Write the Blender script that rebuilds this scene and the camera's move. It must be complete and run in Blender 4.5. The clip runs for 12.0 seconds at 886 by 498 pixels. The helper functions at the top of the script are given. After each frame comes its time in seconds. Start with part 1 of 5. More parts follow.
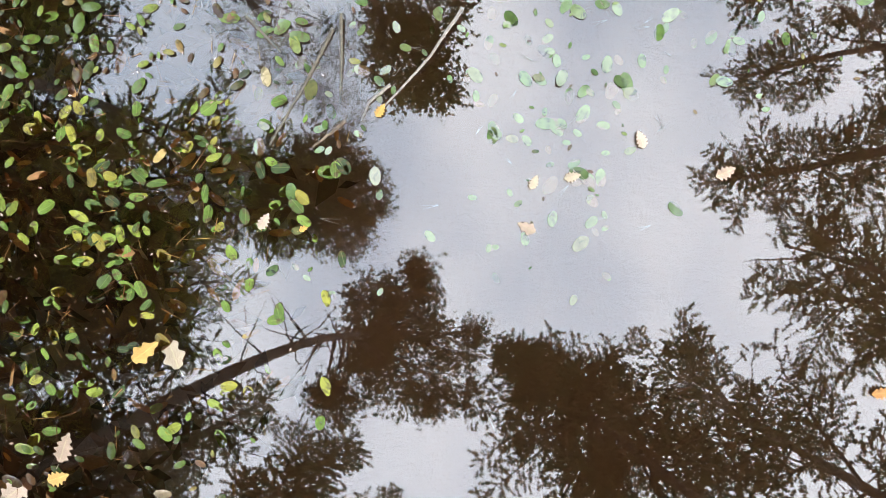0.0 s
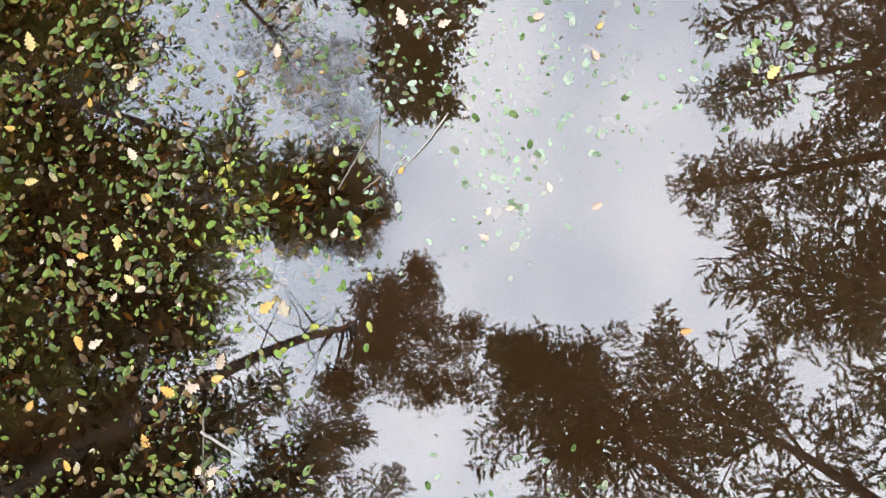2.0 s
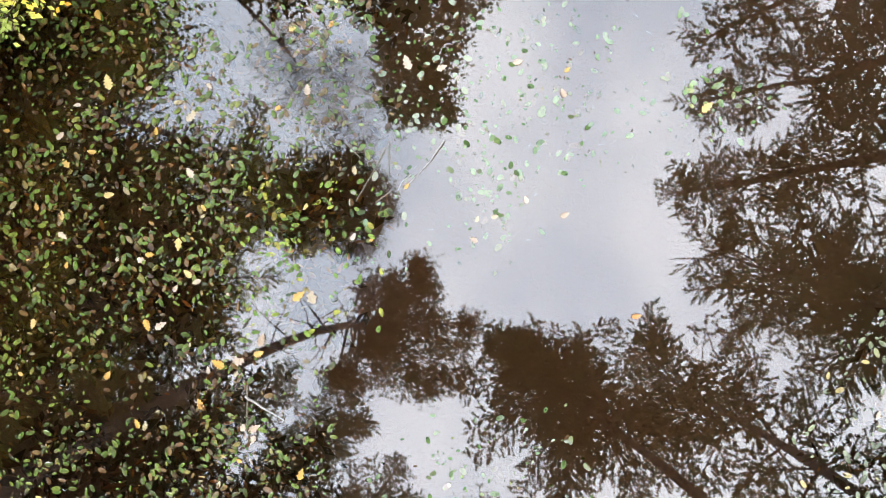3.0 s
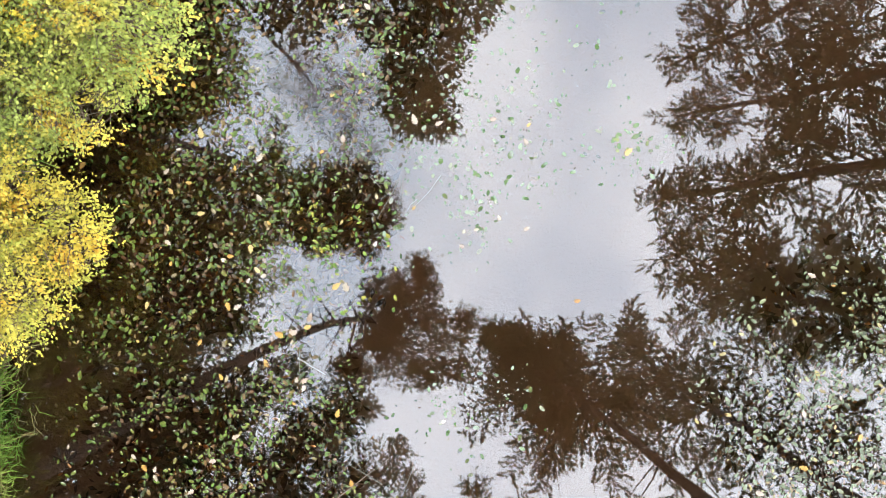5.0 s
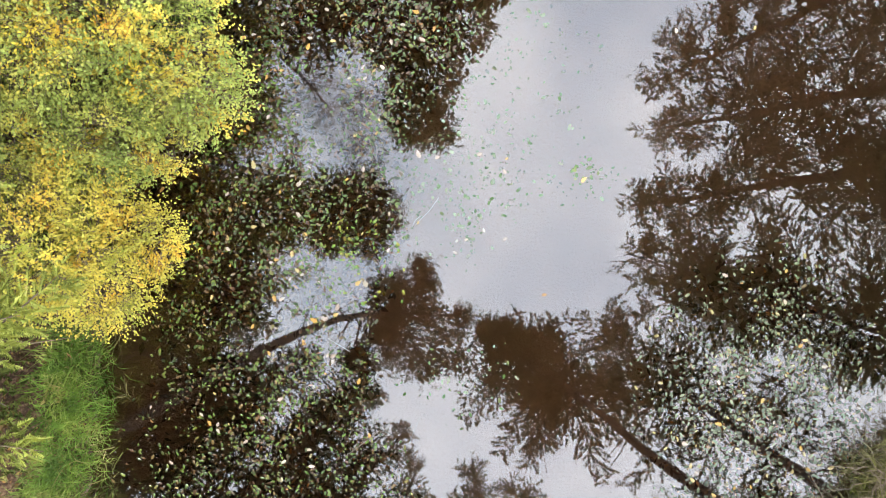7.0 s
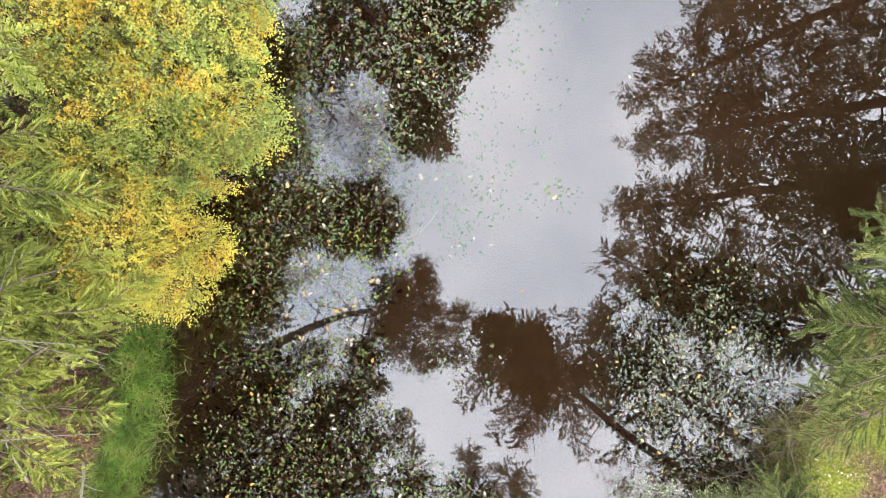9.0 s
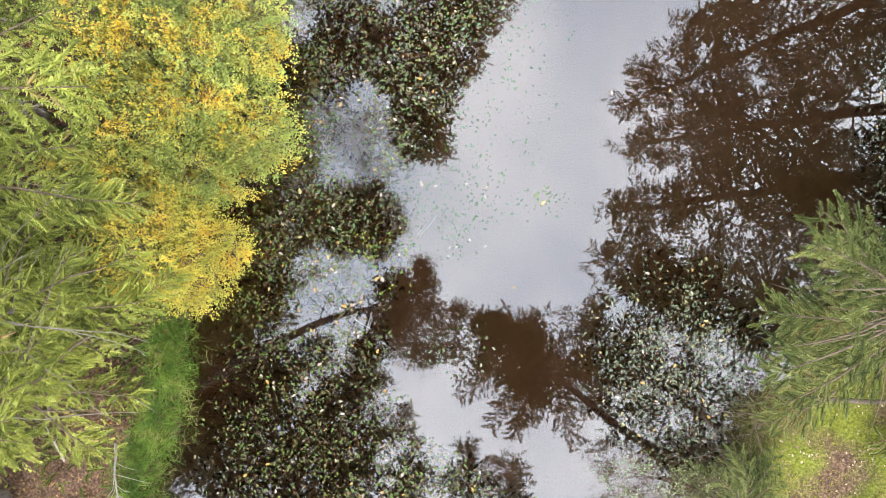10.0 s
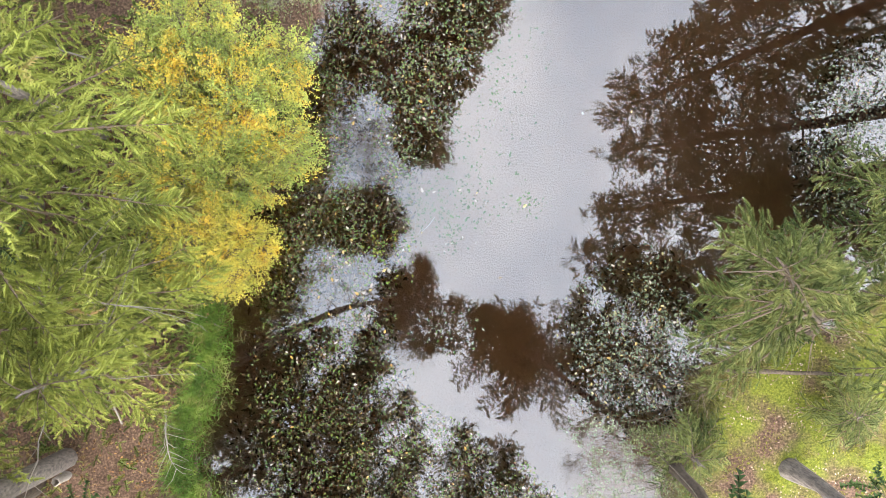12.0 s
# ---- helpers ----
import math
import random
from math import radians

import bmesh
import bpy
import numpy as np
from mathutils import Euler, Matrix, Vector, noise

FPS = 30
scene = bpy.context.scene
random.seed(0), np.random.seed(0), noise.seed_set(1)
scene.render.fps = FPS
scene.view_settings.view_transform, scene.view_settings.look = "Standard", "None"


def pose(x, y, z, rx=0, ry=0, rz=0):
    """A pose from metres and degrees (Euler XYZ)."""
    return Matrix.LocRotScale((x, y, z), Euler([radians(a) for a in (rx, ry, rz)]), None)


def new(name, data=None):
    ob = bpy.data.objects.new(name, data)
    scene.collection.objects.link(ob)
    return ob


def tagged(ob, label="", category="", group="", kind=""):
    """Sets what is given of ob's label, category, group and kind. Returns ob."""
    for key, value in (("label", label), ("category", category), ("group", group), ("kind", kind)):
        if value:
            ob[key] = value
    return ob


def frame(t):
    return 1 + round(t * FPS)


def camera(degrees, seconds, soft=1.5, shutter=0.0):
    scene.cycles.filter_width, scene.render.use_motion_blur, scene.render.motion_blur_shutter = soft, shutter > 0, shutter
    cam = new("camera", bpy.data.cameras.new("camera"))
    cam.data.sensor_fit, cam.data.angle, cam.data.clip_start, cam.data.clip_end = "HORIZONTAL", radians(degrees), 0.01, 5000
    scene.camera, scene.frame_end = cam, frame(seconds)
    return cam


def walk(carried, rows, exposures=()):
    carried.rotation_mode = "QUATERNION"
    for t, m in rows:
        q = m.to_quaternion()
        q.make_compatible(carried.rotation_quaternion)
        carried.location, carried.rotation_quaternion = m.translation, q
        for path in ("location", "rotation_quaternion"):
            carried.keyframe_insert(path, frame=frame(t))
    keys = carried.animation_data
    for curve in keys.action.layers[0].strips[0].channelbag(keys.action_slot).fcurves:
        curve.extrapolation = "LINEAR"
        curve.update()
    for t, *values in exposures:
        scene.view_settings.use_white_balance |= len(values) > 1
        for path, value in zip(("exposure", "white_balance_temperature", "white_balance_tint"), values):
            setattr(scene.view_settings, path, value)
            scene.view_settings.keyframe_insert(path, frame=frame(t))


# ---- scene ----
cam = camera(63.8, 12.0, soft=0.6, shutter=0.12)
ROWS = [
    (0.0, -0.050, 0.019, 2.307, -0.063, -0.025, -1.917),
    (0.5, -0.041, 0.019, 2.696, -0.037, -0.023, -1.878),
    (1.0, -0.032, 0.017, 3.124, -0.016, -0.020, -1.840),
    (1.5, -0.022, 0.015, 3.578, 0.001, -0.015, -1.803),
    (2.0, -0.013, 0.014, 4.050, 0.014, -0.010, -1.766),
    (2.5, -0.003, 0.014, 4.533, 0.024, -0.004, -1.731),
    (3.0, 0.006, 0.016, 5.024, 0.030, 0.003, -1.697),
    (5.0, 0.044, 0.050, 7.030, 0.030, 0.031, -1.577),
    (5.5, 0.054, 0.065, 7.541, 0.026, 0.037, -1.552),
    (6.0, 0.064, 0.082, 8.056, 0.021, 0.043, -1.528),
    (6.5, 0.073, 0.101, 8.577, 0.015, 0.047, -1.507),
    (7.0, 0.083, 0.121, 9.102, 0.009, 0.050, -1.489),
    (9.0, 0.122, 0.190, 11.248, -0.011, 0.044, -1.442),
    (9.5, 0.132, 0.200, 11.793, -0.013, 0.037, -1.438),
    (10.0, 0.142, 0.203, 12.342, -0.013, 0.028, -1.438),
    (10.5, 0.152, 0.198, 12.895, -0.010, 0.015, -1.441),
    (11.0, 0.162, 0.184, 13.454, -0.005, -0.000, -1.447),
    (11.5, 0.172, 0.158, 14.024, 0.004, -0.019, -1.457),
    (12.0, 0.182, 0.118, 14.609, 0.016, -0.041, -1.472),
]
walk(cam, [(t, pose(x, y, z, rx, ry, rz)) for t, x, y, z, rx, ry, rz in ROWS],
     exposures=[(0.0, 3.31), (2.5, 3.37), (5.3, 3.37), (6.0, 3.29), (7.0, 3.20), (9.5, 3.19), (12.0, 3.17)])

# ---- sky: high overcast, soft bright cloud ----
SUN_ELEVATION, SUN_ROTATION = 38.0, 200.0
world = bpy.data.worlds.new("overcast_sky")
scene.world = world
world.use_nodes = True
wn, wl = world.node_tree.nodes, world.node_tree.links
wn.clear()
w_out = wn.new("ShaderNodeOutputWorld")
w_bg = wn.new("ShaderNodeBackground")
w_sky = wn.new("ShaderNodeTexSky")
w_sky.sky_type, w_sky.sun_disc = "NISHITA", False
w_sky.sun_elevation, w_sky.sun_rotation = radians(SUN_ELEVATION), radians(SUN_ROTATION)
w_scale = wn.new("ShaderNodeVectorMath")
w_scale.operation = "SCALE"
w_scale.inputs["Scale"].default_value = 0.1
w_tc = wn.new("ShaderNodeTexCoord")
w_map = wn.new("ShaderNodeMapping")
w_map.inputs["Scale"].default_value = (2.6, 2.0, 1.0)
w_map.inputs["Location"].default_value = (0.35, 0.2, 0.0)
w_noise = wn.new("ShaderNodeTexNoise")
w_noise.inputs["Scale"].default_value, w_noise.inputs["Detail"].default_value = 1.7, 5.0
w_noise.inputs["Roughness"].default_value = 0.45
w_ramp = wn.new("ShaderNodeValToRGB")
w_ramp.color_ramp.elements[0].position, w_ramp.color_ramp.elements[0].color = 0.34, (0.60, 0.67, 0.79, 1)
w_ramp.color_ramp.elements[1].position, w_ramp.color_ramp.elements[1].color = 0.56, (0.94, 0.97, 1.04, 1)
w_mix = wn.new("ShaderNodeMixRGB")
w_mix.inputs["Fac"].default_value = 0.88
w_bg.inputs["Strength"].default_value = 1.0
wl.new(w_tc.outputs["Generated"], w_map.inputs["Vector"])
wl.new(w_map.outputs["Vector"], w_noise.inputs["Vector"])
w_dot = wn.new("ShaderNodeVectorMath")
w_dot.operation = "DOT_PRODUCT"
w_dot.inputs[1].default_value = (0.30, -0.26, 0.0)
w_add = wn.new("ShaderNodeMath")
w_add.operation = "ADD"
wl.new(w_tc.outputs["Generated"], w_dot.inputs[0])
wl.new(w_noise.outputs["Fac"], w_add.inputs[0])
wl.new(w_dot.outputs["Value"], w_add.inputs[1])
wl.new(w_add.outputs["Value"], w_ramp.inputs["Fac"])
wl.new(w_sky.outputs["Color"], w_scale.inputs[0])
wl.new(w_scale.outputs["Vector"], w_mix.inputs["Color1"])
wl.new(w_ramp.outputs["Color"], w_mix.inputs["Color2"])
wl.new(w_mix.outputs["Color"], w_bg.inputs["Color"])
wl.new(w_bg.outputs["Background"], w_out.inputs["Surface"])

sun = new("sun", bpy.data.lights.new("sun", "SUN"))
sun.data.energy, sun.data.angle, sun.data.color = 0.9, radians(25), (1.0, 0.96, 0.9)
sun.rotation_euler = (radians(90 - SUN_ELEVATION), 0, radians(180 - SUN_ROTATION))

# ---- materials ----
def ramp_node(nt, stops):
    r = nt.nodes.new("ShaderNodeValToRGB")
    cr = r.color_ramp
    while len(cr.elements) < len(stops):
        cr.elements.new(0.5)
    for e, (p, c) in zip(cr.elements, stops):
        e.position, e.color = p, (*c, 1)
    return r


def leafy(name, stops, rough=0.55, grain=60.0, translucent=0.25, spec=0.12, bump=0.2, per_object=False, ior=1.45, blotch=None, clump=0.0, lumpy=0.7):
    """Foliage: colour by leaf, blotches inside the leaf, some light let through."""
    m = bpy.data.materials.new(name)
    m.use_nodes = True
    nt = m.node_tree
    nt.nodes.clear()
    out = nt.nodes.new("ShaderNodeOutputMaterial")
    geo = nt.nodes.new("ShaderNodeNewGeometry")
    ramp = ramp_node(nt, stops)
    if per_object:
        info = nt.nodes.new("ShaderNodeObjectInfo")
        nt.links.new(info.outputs["Random"], ramp.inputs["Fac"])
    elif clump:
        lump = nt.nodes.new("ShaderNodeTexNoise")
        lump.inputs["Scale"].default_value, lump.inputs["Detail"].default_value = clump, 2.0
        nt.links.new(geo.outputs["Position"], lump.inputs["Vector"])
        spread = nt.nodes.new("ShaderNodeMapRange")
        spread.inputs["From Min"].default_value, spread.inputs["From Max"].default_value = 0.33, 0.67
        nt.links.new(lump.outputs["Fac"], spread.inputs["Value"])
        blend = nt.nodes.new("ShaderNodeMixRGB")
        blend.inputs["Fac"].default_value = lumpy
        nt.links.new(geo.outputs["Random Per Island"], blend.inputs["Color1"])
        nt.links.new(spread.outputs["Result"], blend.inputs["Color2"])
        nt.links.new(blend.outputs["Color"], ramp.inputs["Fac"])
    else:
        nt.links.new(geo.outputs["Random Per Island"], ramp.inputs["Fac"])
    tc = nt.nodes.new("ShaderNodeTexCoord")
    n1 = nt.nodes.new("ShaderNodeTexNoise")
    n1.inputs["Scale"].default_value, n1.inputs["Detail"].default_value = grain, 3.0
    nt.links.new(tc.outputs["Object"], n1.inputs["Vector"])
    n2 = nt.nodes.new("ShaderNodeTexNoise")
    n2.inputs["Scale"].default_value, n2.inputs["Detail"].default_value = 1.3, 2.0
    nt.links.new(tc.outputs["Object"], n2.inputs["Vector"])
    add = nt.nodes.new("ShaderNodeMath")
    add.operation = "ADD"
    nt.links.new(n1.outputs["Fac"], add.inputs[0])
    nt.links.new(n2.outputs["Fac"], add.inputs[1])
    val = nt.nodes.new("ShaderNodeMapRange")
    val.inputs["From Min"].default_value, val.inputs["From Max"].default_value = 0.6, 1.4
    val.inputs["To Min"].default_value, val.inputs["To Max"].default_value = 0.6, 1.4
    nt.links.new(add.outputs[0], val.inputs["Value"])
    mul = nt.nodes.new("ShaderNodeVectorMath")
    mul.operation = "SCALE"
    colour = ramp.outputs["Color"]
    if blotch:
        n3 = nt.nodes.new("ShaderNodeTexNoise")
        n3.inputs["Scale"].default_value, n3.inputs["Detail"].default_value = 38.0, 4.0
        n3.inputs["Distortion"].default_value = 0.6
        nt.links.new(tc.outputs["Object"] if not per_object else geo.outputs["Position"], n3.inputs["Vector"])
        edge = ramp_node(nt, [(0.52, (0, 0, 0)), (0.68, (1, 1, 1))])
        nt.links.new(n3.outputs["Fac"], edge.inputs["Fac"])
        spot = nt.nodes.new("ShaderNodeMixRGB")
        spot.inputs["Color2"].default_value = (*blotch, 1)
        nt.links.new(edge.outputs["Color"], spot.inputs["Fac"])
        nt.links.new(colour, spot.inputs["Color1"])
        colour = spot.outputs["Color"]
    if per_object:
        part_xyz = nt.nodes.new("ShaderNodeSeparateXYZ")
        nt.links.new(tc.outputs["Object"], part_xyz.inputs["Vector"])
        across = nt.nodes.new("ShaderNodeMath")
        across.operation = "ABSOLUTE"
        nt.links.new(part_xyz.outputs["Y"], across.inputs[0])
        rib = ramp_node(nt, [(0.008, (1, 1, 1)), (0.03, (0, 0, 0))])
        nt.links.new(across.outputs[0], rib.inputs["Fac"])
        pale = nt.nodes.new("ShaderNodeMixRGB")
        pale.blend_type = "ADD"
        pale.inputs["Color2"].default_value = (0.035, 0.04, 0.012, 1)
        nt.links.new(rib.outputs["Color"], pale.inputs["Fac"])
        nt.links.new(colour, pale.inputs["Color1"])
        colour = pale.outputs["Color"]
    nt.links.new(colour, mul.inputs[0])
    nt.links.new(val.outputs["Result"], mul.inputs["Scale"])
    bs = nt.nodes.new("ShaderNodeBsdfPrincipled")
    bs.inputs["Roughness"].default_value = rough
    bs.inputs["Specular IOR Level"].default_value = spec
    bs.inputs["IOR"].default_value = ior
    nt.links.new(mul.outputs["Vector"], bs.inputs["Base Color"])
    if bump:
        bp = nt.nodes.new("ShaderNodeBump")
        bp.inputs["Strength"].default_value, bp.inputs["Distance"].default_value = bump, 0.004
        nt.links.new(n1.outputs["Fac"], bp.inputs["Height"])
        nt.links.new(bp.outputs["Normal"], bs.inputs["Normal"])
    if translucent:
        tr = nt.nodes.new("ShaderNodeBsdfTranslucent")
        nt.links.new(mul.outputs["Vector"], tr.inputs["Color"])
        mx = nt.nodes.new("ShaderNodeMixShader")
        mx.inputs["Fac"].default_value = translucent
        nt.links.new(bs.outputs["BSDF"], mx.inputs[1])
        nt.links.new(tr.outputs["BSDF"], mx.inputs[2])
        nt.links.new(mx.outputs["Shader"], out.inputs["Surface"])
    else:
        nt.links.new(bs.outputs["BSDF"], out.inputs["Surface"])
    return m


def barky(name, dark, light, scale=(9, 9, 2.0), rough=0.9):
    m = bpy.data.materials.new(name)
    m.use_nodes = True
    nt = m.node_tree
    bs = nt.nodes["Principled BSDF"]
    bs.inputs["Roughness"].default_value = rough
    bs.inputs["Specular IOR Level"].default_value = 0.2
    tc = nt.nodes.new("ShaderNodeTexCoord")
    mp = nt.nodes.new("ShaderNodeMapping")
    mp.inputs["Scale"].default_value = scale
    nt.links.new(tc.outputs["Object"], mp.inputs["Vector"])
    n1 = nt.nodes.new("ShaderNodeTexNoise")
    n1.inputs["Scale"].default_value, n1.inputs["Detail"].default_value = 2.5, 8.0
    n1.inputs["Roughness"].default_value = 0.7
    nt.links.new(mp.outputs["Vector"], n1.inputs["Vector"])
    r = ramp_node(nt, [(0.3, dark), (0.68, light)])
    nt.links.new(n1.outputs["Fac"], r.inputs["Fac"])
    nt.links.new(r.outputs["Color"], bs.inputs["Base Color"])
    bp = nt.nodes.new("ShaderNodeBump")
    bp.inputs["Strength"].default_value, bp.inputs["Distance"].default_value = 0.8, 0.03
    nt.links.new(n1.outputs["Fac"], bp.inputs["Height"])
    nt.links.new(bp.outputs["Normal"], bs.inputs["Normal"])
    return m


def water_material():
    """Brown bog water: a mirror skin over tinted clear water, with faint ripples."""
    m = bpy.data.materials.new("bog_water")
    m.use_nodes = True
    nt = m.node_tree
    nt.nodes.clear()
    out = nt.nodes.new("ShaderNodeOutputMaterial")
    tc = nt.nodes.new("ShaderNodeTexCoord")
    n1 = nt.nodes.new("ShaderNodeTexNoise")
    n1.inputs["Scale"].default_value, n1.inputs["Detail"].default_value = 1.6, 2.0
    n2 = nt.nodes.new("ShaderNodeTexNoise")
    n2.inputs["Scale"].default_value, n2.inputs["Detail"].default_value = 9.0, 1.0
    nt.links.new(tc.outputs["Object"], n1.inputs["Vector"])
    nt.links.new(tc.outputs["Object"], n2.inputs["Vector"])
    b1 = nt.nodes.new("ShaderNodeBump")
    b1.inputs["Strength"].default_value, b1.inputs["Distance"].default_value = 1.0, RIPPLE_LONG
    b2 = nt.nodes.new("ShaderNodeBump")
    b2.inputs["Strength"].default_value, b2.inputs["Distance"].default_value = 1.0, RIPPLE_SHORT
    nt.links.new(n1.outputs["Fac"], b1.inputs["Height"])
    nt.links.new(n2.outputs["Fac"], b2.inputs["Height"])
    nt.links.new(b1.outputs["Normal"], b2.inputs["Normal"])
    fr = nt.nodes.new("ShaderNodeFresnel")
    fr.inputs["IOR"].default_value = WATER_IOR
    gl = nt.nodes.new("ShaderNodeBsdfGlossy")
    gl.inputs["Roughness"].default_value = 0.0
    nt.links.new(b2.outputs["Normal"], gl.inputs["Normal"])
    tr = nt.nodes.new("ShaderNodeBsdfTransparent")
    tr.inputs["Color"].default_value = WATER_TINT
    mx = nt.nodes.new("ShaderNodeMixShader")
    nt.links.new(fr.outputs["Fac"], mx.inputs["Fac"])
    nt.links.new(tr.outputs["BSDF"], mx.inputs[1])
    nt.links.new(gl.outputs["BSDF"], mx.inputs[2])
    nt.links.new(mx.outputs["Shader"], out.inputs["Surface"])
    return m


WATER_IOR, WATER_TINT = 1.9, (0.65, 0.47, 0.345, 1)
RIPPLE_LONG, RIPPLE_SHORT = 0.00015, 0.00001


def ground_material():
    """Forest floor: needles and soil, patches of moss and grass; mud under the water."""
    m = bpy.data.materials.new("forest_floor")
    m.use_nodes = True
    nt = m.node_tree
    bs = nt.nodes["Principled BSDF"]
    bs.inputs["Roughness"].default_value = 0.95
    bs.inputs["Specular IOR Level"].default_value = 0.15
    tc = nt.nodes.new("ShaderNodeTexCoord")
    fine = nt.nodes.new("ShaderNodeTexNoise")
    fine.inputs["Scale"].default_value, fine.inputs["Detail"].default_value = 22.0, 8.0
    fine.inputs["Roughness"].default_value = 0.75
    nt.links.new(tc.outputs["Object"], fine.inputs["Vector"])
    big = nt.nodes.new("ShaderNodeTexNoise")
    big.inputs["Scale"].default_value, big.inputs["Detail"].default_value = 1.1, 4.0
    nt.links.new(tc.outputs["Object"], big.inputs["Vector"])
    litter = ramp_node(nt, [(0.34, (0.022, 0.015, 0.010)), (0.5, (0.085, 0.050, 0.032)), (0.66, (0.21, 0.135, 0.09))])
    moss = ramp_node(nt, [(0.3, (0.03, 0.035, 0.006)), (0.48, (0.095, 0.108, 0.014)), (0.7, (0.22, 0.22, 0.033))])
    nt.links.new(fine.outputs["Fac"], litter.inputs["Fac"])
    nt.links.new(fine.outputs["Fac"], moss.inputs["Fac"])
    att = nt.nodes.new("ShaderNodeAttribute")
    att.attribute_name = "moss"
    add = nt.nodes.new("ShaderNodeMath")
    add.operation = "ADD"
    nt.links.new(big.outputs["Fac"], add.inputs[0])
    nt.links.new(att.outputs["Fac"], add.inputs[1])
    sel = ramp_node(nt, [(0.72, (0, 0, 0)), (0.9, (1, 1, 1))])
    nt.links.new(add.outputs[0], sel.inputs["Fac"])
    mix = nt.nodes.new("ShaderNodeMixRGB")
    nt.links.new(sel.outputs["Color"], mix.inputs["Fac"])
    nt.links.new(litter.outputs["Color"], mix.inputs["Color1"])
    nt.links.new(moss.outputs["Color"], mix.inputs["Color2"])
    mud = nt.nodes.new("ShaderNodeAttribute")
    mud.attribute_name = "mud"
    mudc = ramp_node(nt, [(0.3, MUD_DARK), (0.7, MUD_LIGHT)])
    nt.links.new(big.outputs["Fac"], mudc.inputs["Fac"])
    mix2 = nt.nodes.new("ShaderNodeMixRGB")
    nt.links.new(mud.outputs["Fac"], mix2.inputs["Fac"])
    nt.links.new(mix.outputs["Color"], mix2.inputs["Color1"])
    nt.links.new(mudc.outputs["Color"], mix2.inputs["Color2"])
    nt.links.new(mix2.outputs["Color"], bs.inputs["Base Color"])
    bp = nt.nodes.new("ShaderNodeBump")
    bp.inputs["Strength"].default_value, bp.inputs["Distance"].default_value = 0.9, 0.04
    nt.links.new(fine.outputs["Fac"], bp.inputs["Height"])
    nt.links.new(bp.outputs["Normal"], bs.inputs["Normal"])
    return m


MUD_DARK, MUD_LIGHT = (0.168, 0.137, 0.103), (0.218, 0.178, 0.133)
M_WATER = water_material()
M_GROUND = ground_material()
M_SPRUCE = leafy("light_spruce_needles", [(0.0, (0.033, 0.04, 0.01)), (0.32, (0.165, 0.19, 0.038)), (0.82, (0.375, 0.40, 0.088)), (0.93, (0.30, 0.24, 0.09)), (1.0, (0.38, 0.23, 0.11))], rough=0.6, grain=8, lumpy=0.45, clump=1.3)
M_SPRUCE_MID = leafy("green_spruce_needles", [(0.0, (0.026, 0.036, 0.012)), (0.4, (0.095, 0.115, 0.034)), (0.85, (0.22, 0.225, 0.072)), (1.0, (0.27, 0.17, 0.08))], rough=0.6, grain=8, lumpy=0.45, clump=1.6)
M_SPRUCE_DARK = leafy("dark_spruce_needles", [(0.0, (0.025, 0.045, 0.015)), (0.6, (0.045, 0.075, 0.022)), (1.0, (0.075, 0.10, 0.03))], rough=0.6, grain=8)
M_PINE = leafy("pine_needles", [(0.0, (0.04, 0.06, 0.02)), (0.6, (0.07, 0.09, 0.03)), (1.0, (0.10, 0.10, 0.04))], rough=0.6, grain=8)
M_BROAD = leafy("broad_leaves", [(0.0, (0.05, 0.07, 0.02)), (0.6, (0.09, 0.11, 0.03)), (1.0, (0.14, 0.12, 0.03))], rough=0.5, grain=20)
M_BUSH_GREEN = leafy("willow_leaves", [(0.0, (0.16, 0.20, 0.045)), (0.45, (0.28, 0.32, 0.072)), (0.66, (0.43, 0.40, 0.08)), (0.88, (0.58, 0.42, 0.06)), (1.0, (0.45, 0.22, 0.03))], rough=0.5, grain=30, lumpy=0.82, clump=2.2)
M_BUSH_YELLOW = leafy("yellow_leaves", [(0.0, (0.22, 0.26, 0.04)), (0.4, (0.41, 0.37, 0.065)), (0.8, (0.52, 0.40, 0.06)), (1.0, (0.48, 0.26, 0.03))], rough=0.5, grain=30, lumpy=0.82, clump=2.6)
M_BUSH_ORANGE = leafy("orange_yellow_leaves", [(0.0, (0.34, 0.32, 0.04)), (0.4, (0.54, 0.43, 0.05)), (0.8, (0.60, 0.38, 0.04)), (1.0, (0.46, 0.22, 0.03))], rough=0.5, grain=30, lumpy=0.82, clump=3.0)
WEED_COLOURS = [(0.0, (0.02, 0.022, 0.009)), (0.2, (0.042, 0.062, 0.014)), (0.45, (0.062, 0.095, 0.018)), (0.66, (0.10, 0.115, 0.022)), (0.74, (0.12, 0.08, 0.028)), (0.82, (0.07, 0.034, 0.014)), (0.97, (0.025, 0.014, 0.008)), (1.0, (0.24, 0.19, 0.10))]
M_WEED = leafy("pondweed_leaves", WEED_COLOURS, rough=0.2, grain=70, translucent=0.1, spec=0.45, blotch=(0.05, 0.04, 0.014))
M_WEED_WET = leafy("wet_floating_leaves", [(0.0, (0.014, 0.015, 0.008)), (0.35, (0.045, 0.052, 0.022)), (0.7, (0.08, 0.09, 0.045)), (0.9, (0.12, 0.125, 0.06)), (0.96, (0.22, 0.17, 0.06)), (1.0, (0.06, 0.035, 0.02))], rough=0.2, grain=70, translucent=0.0, spec=0.5, ior=1.5)
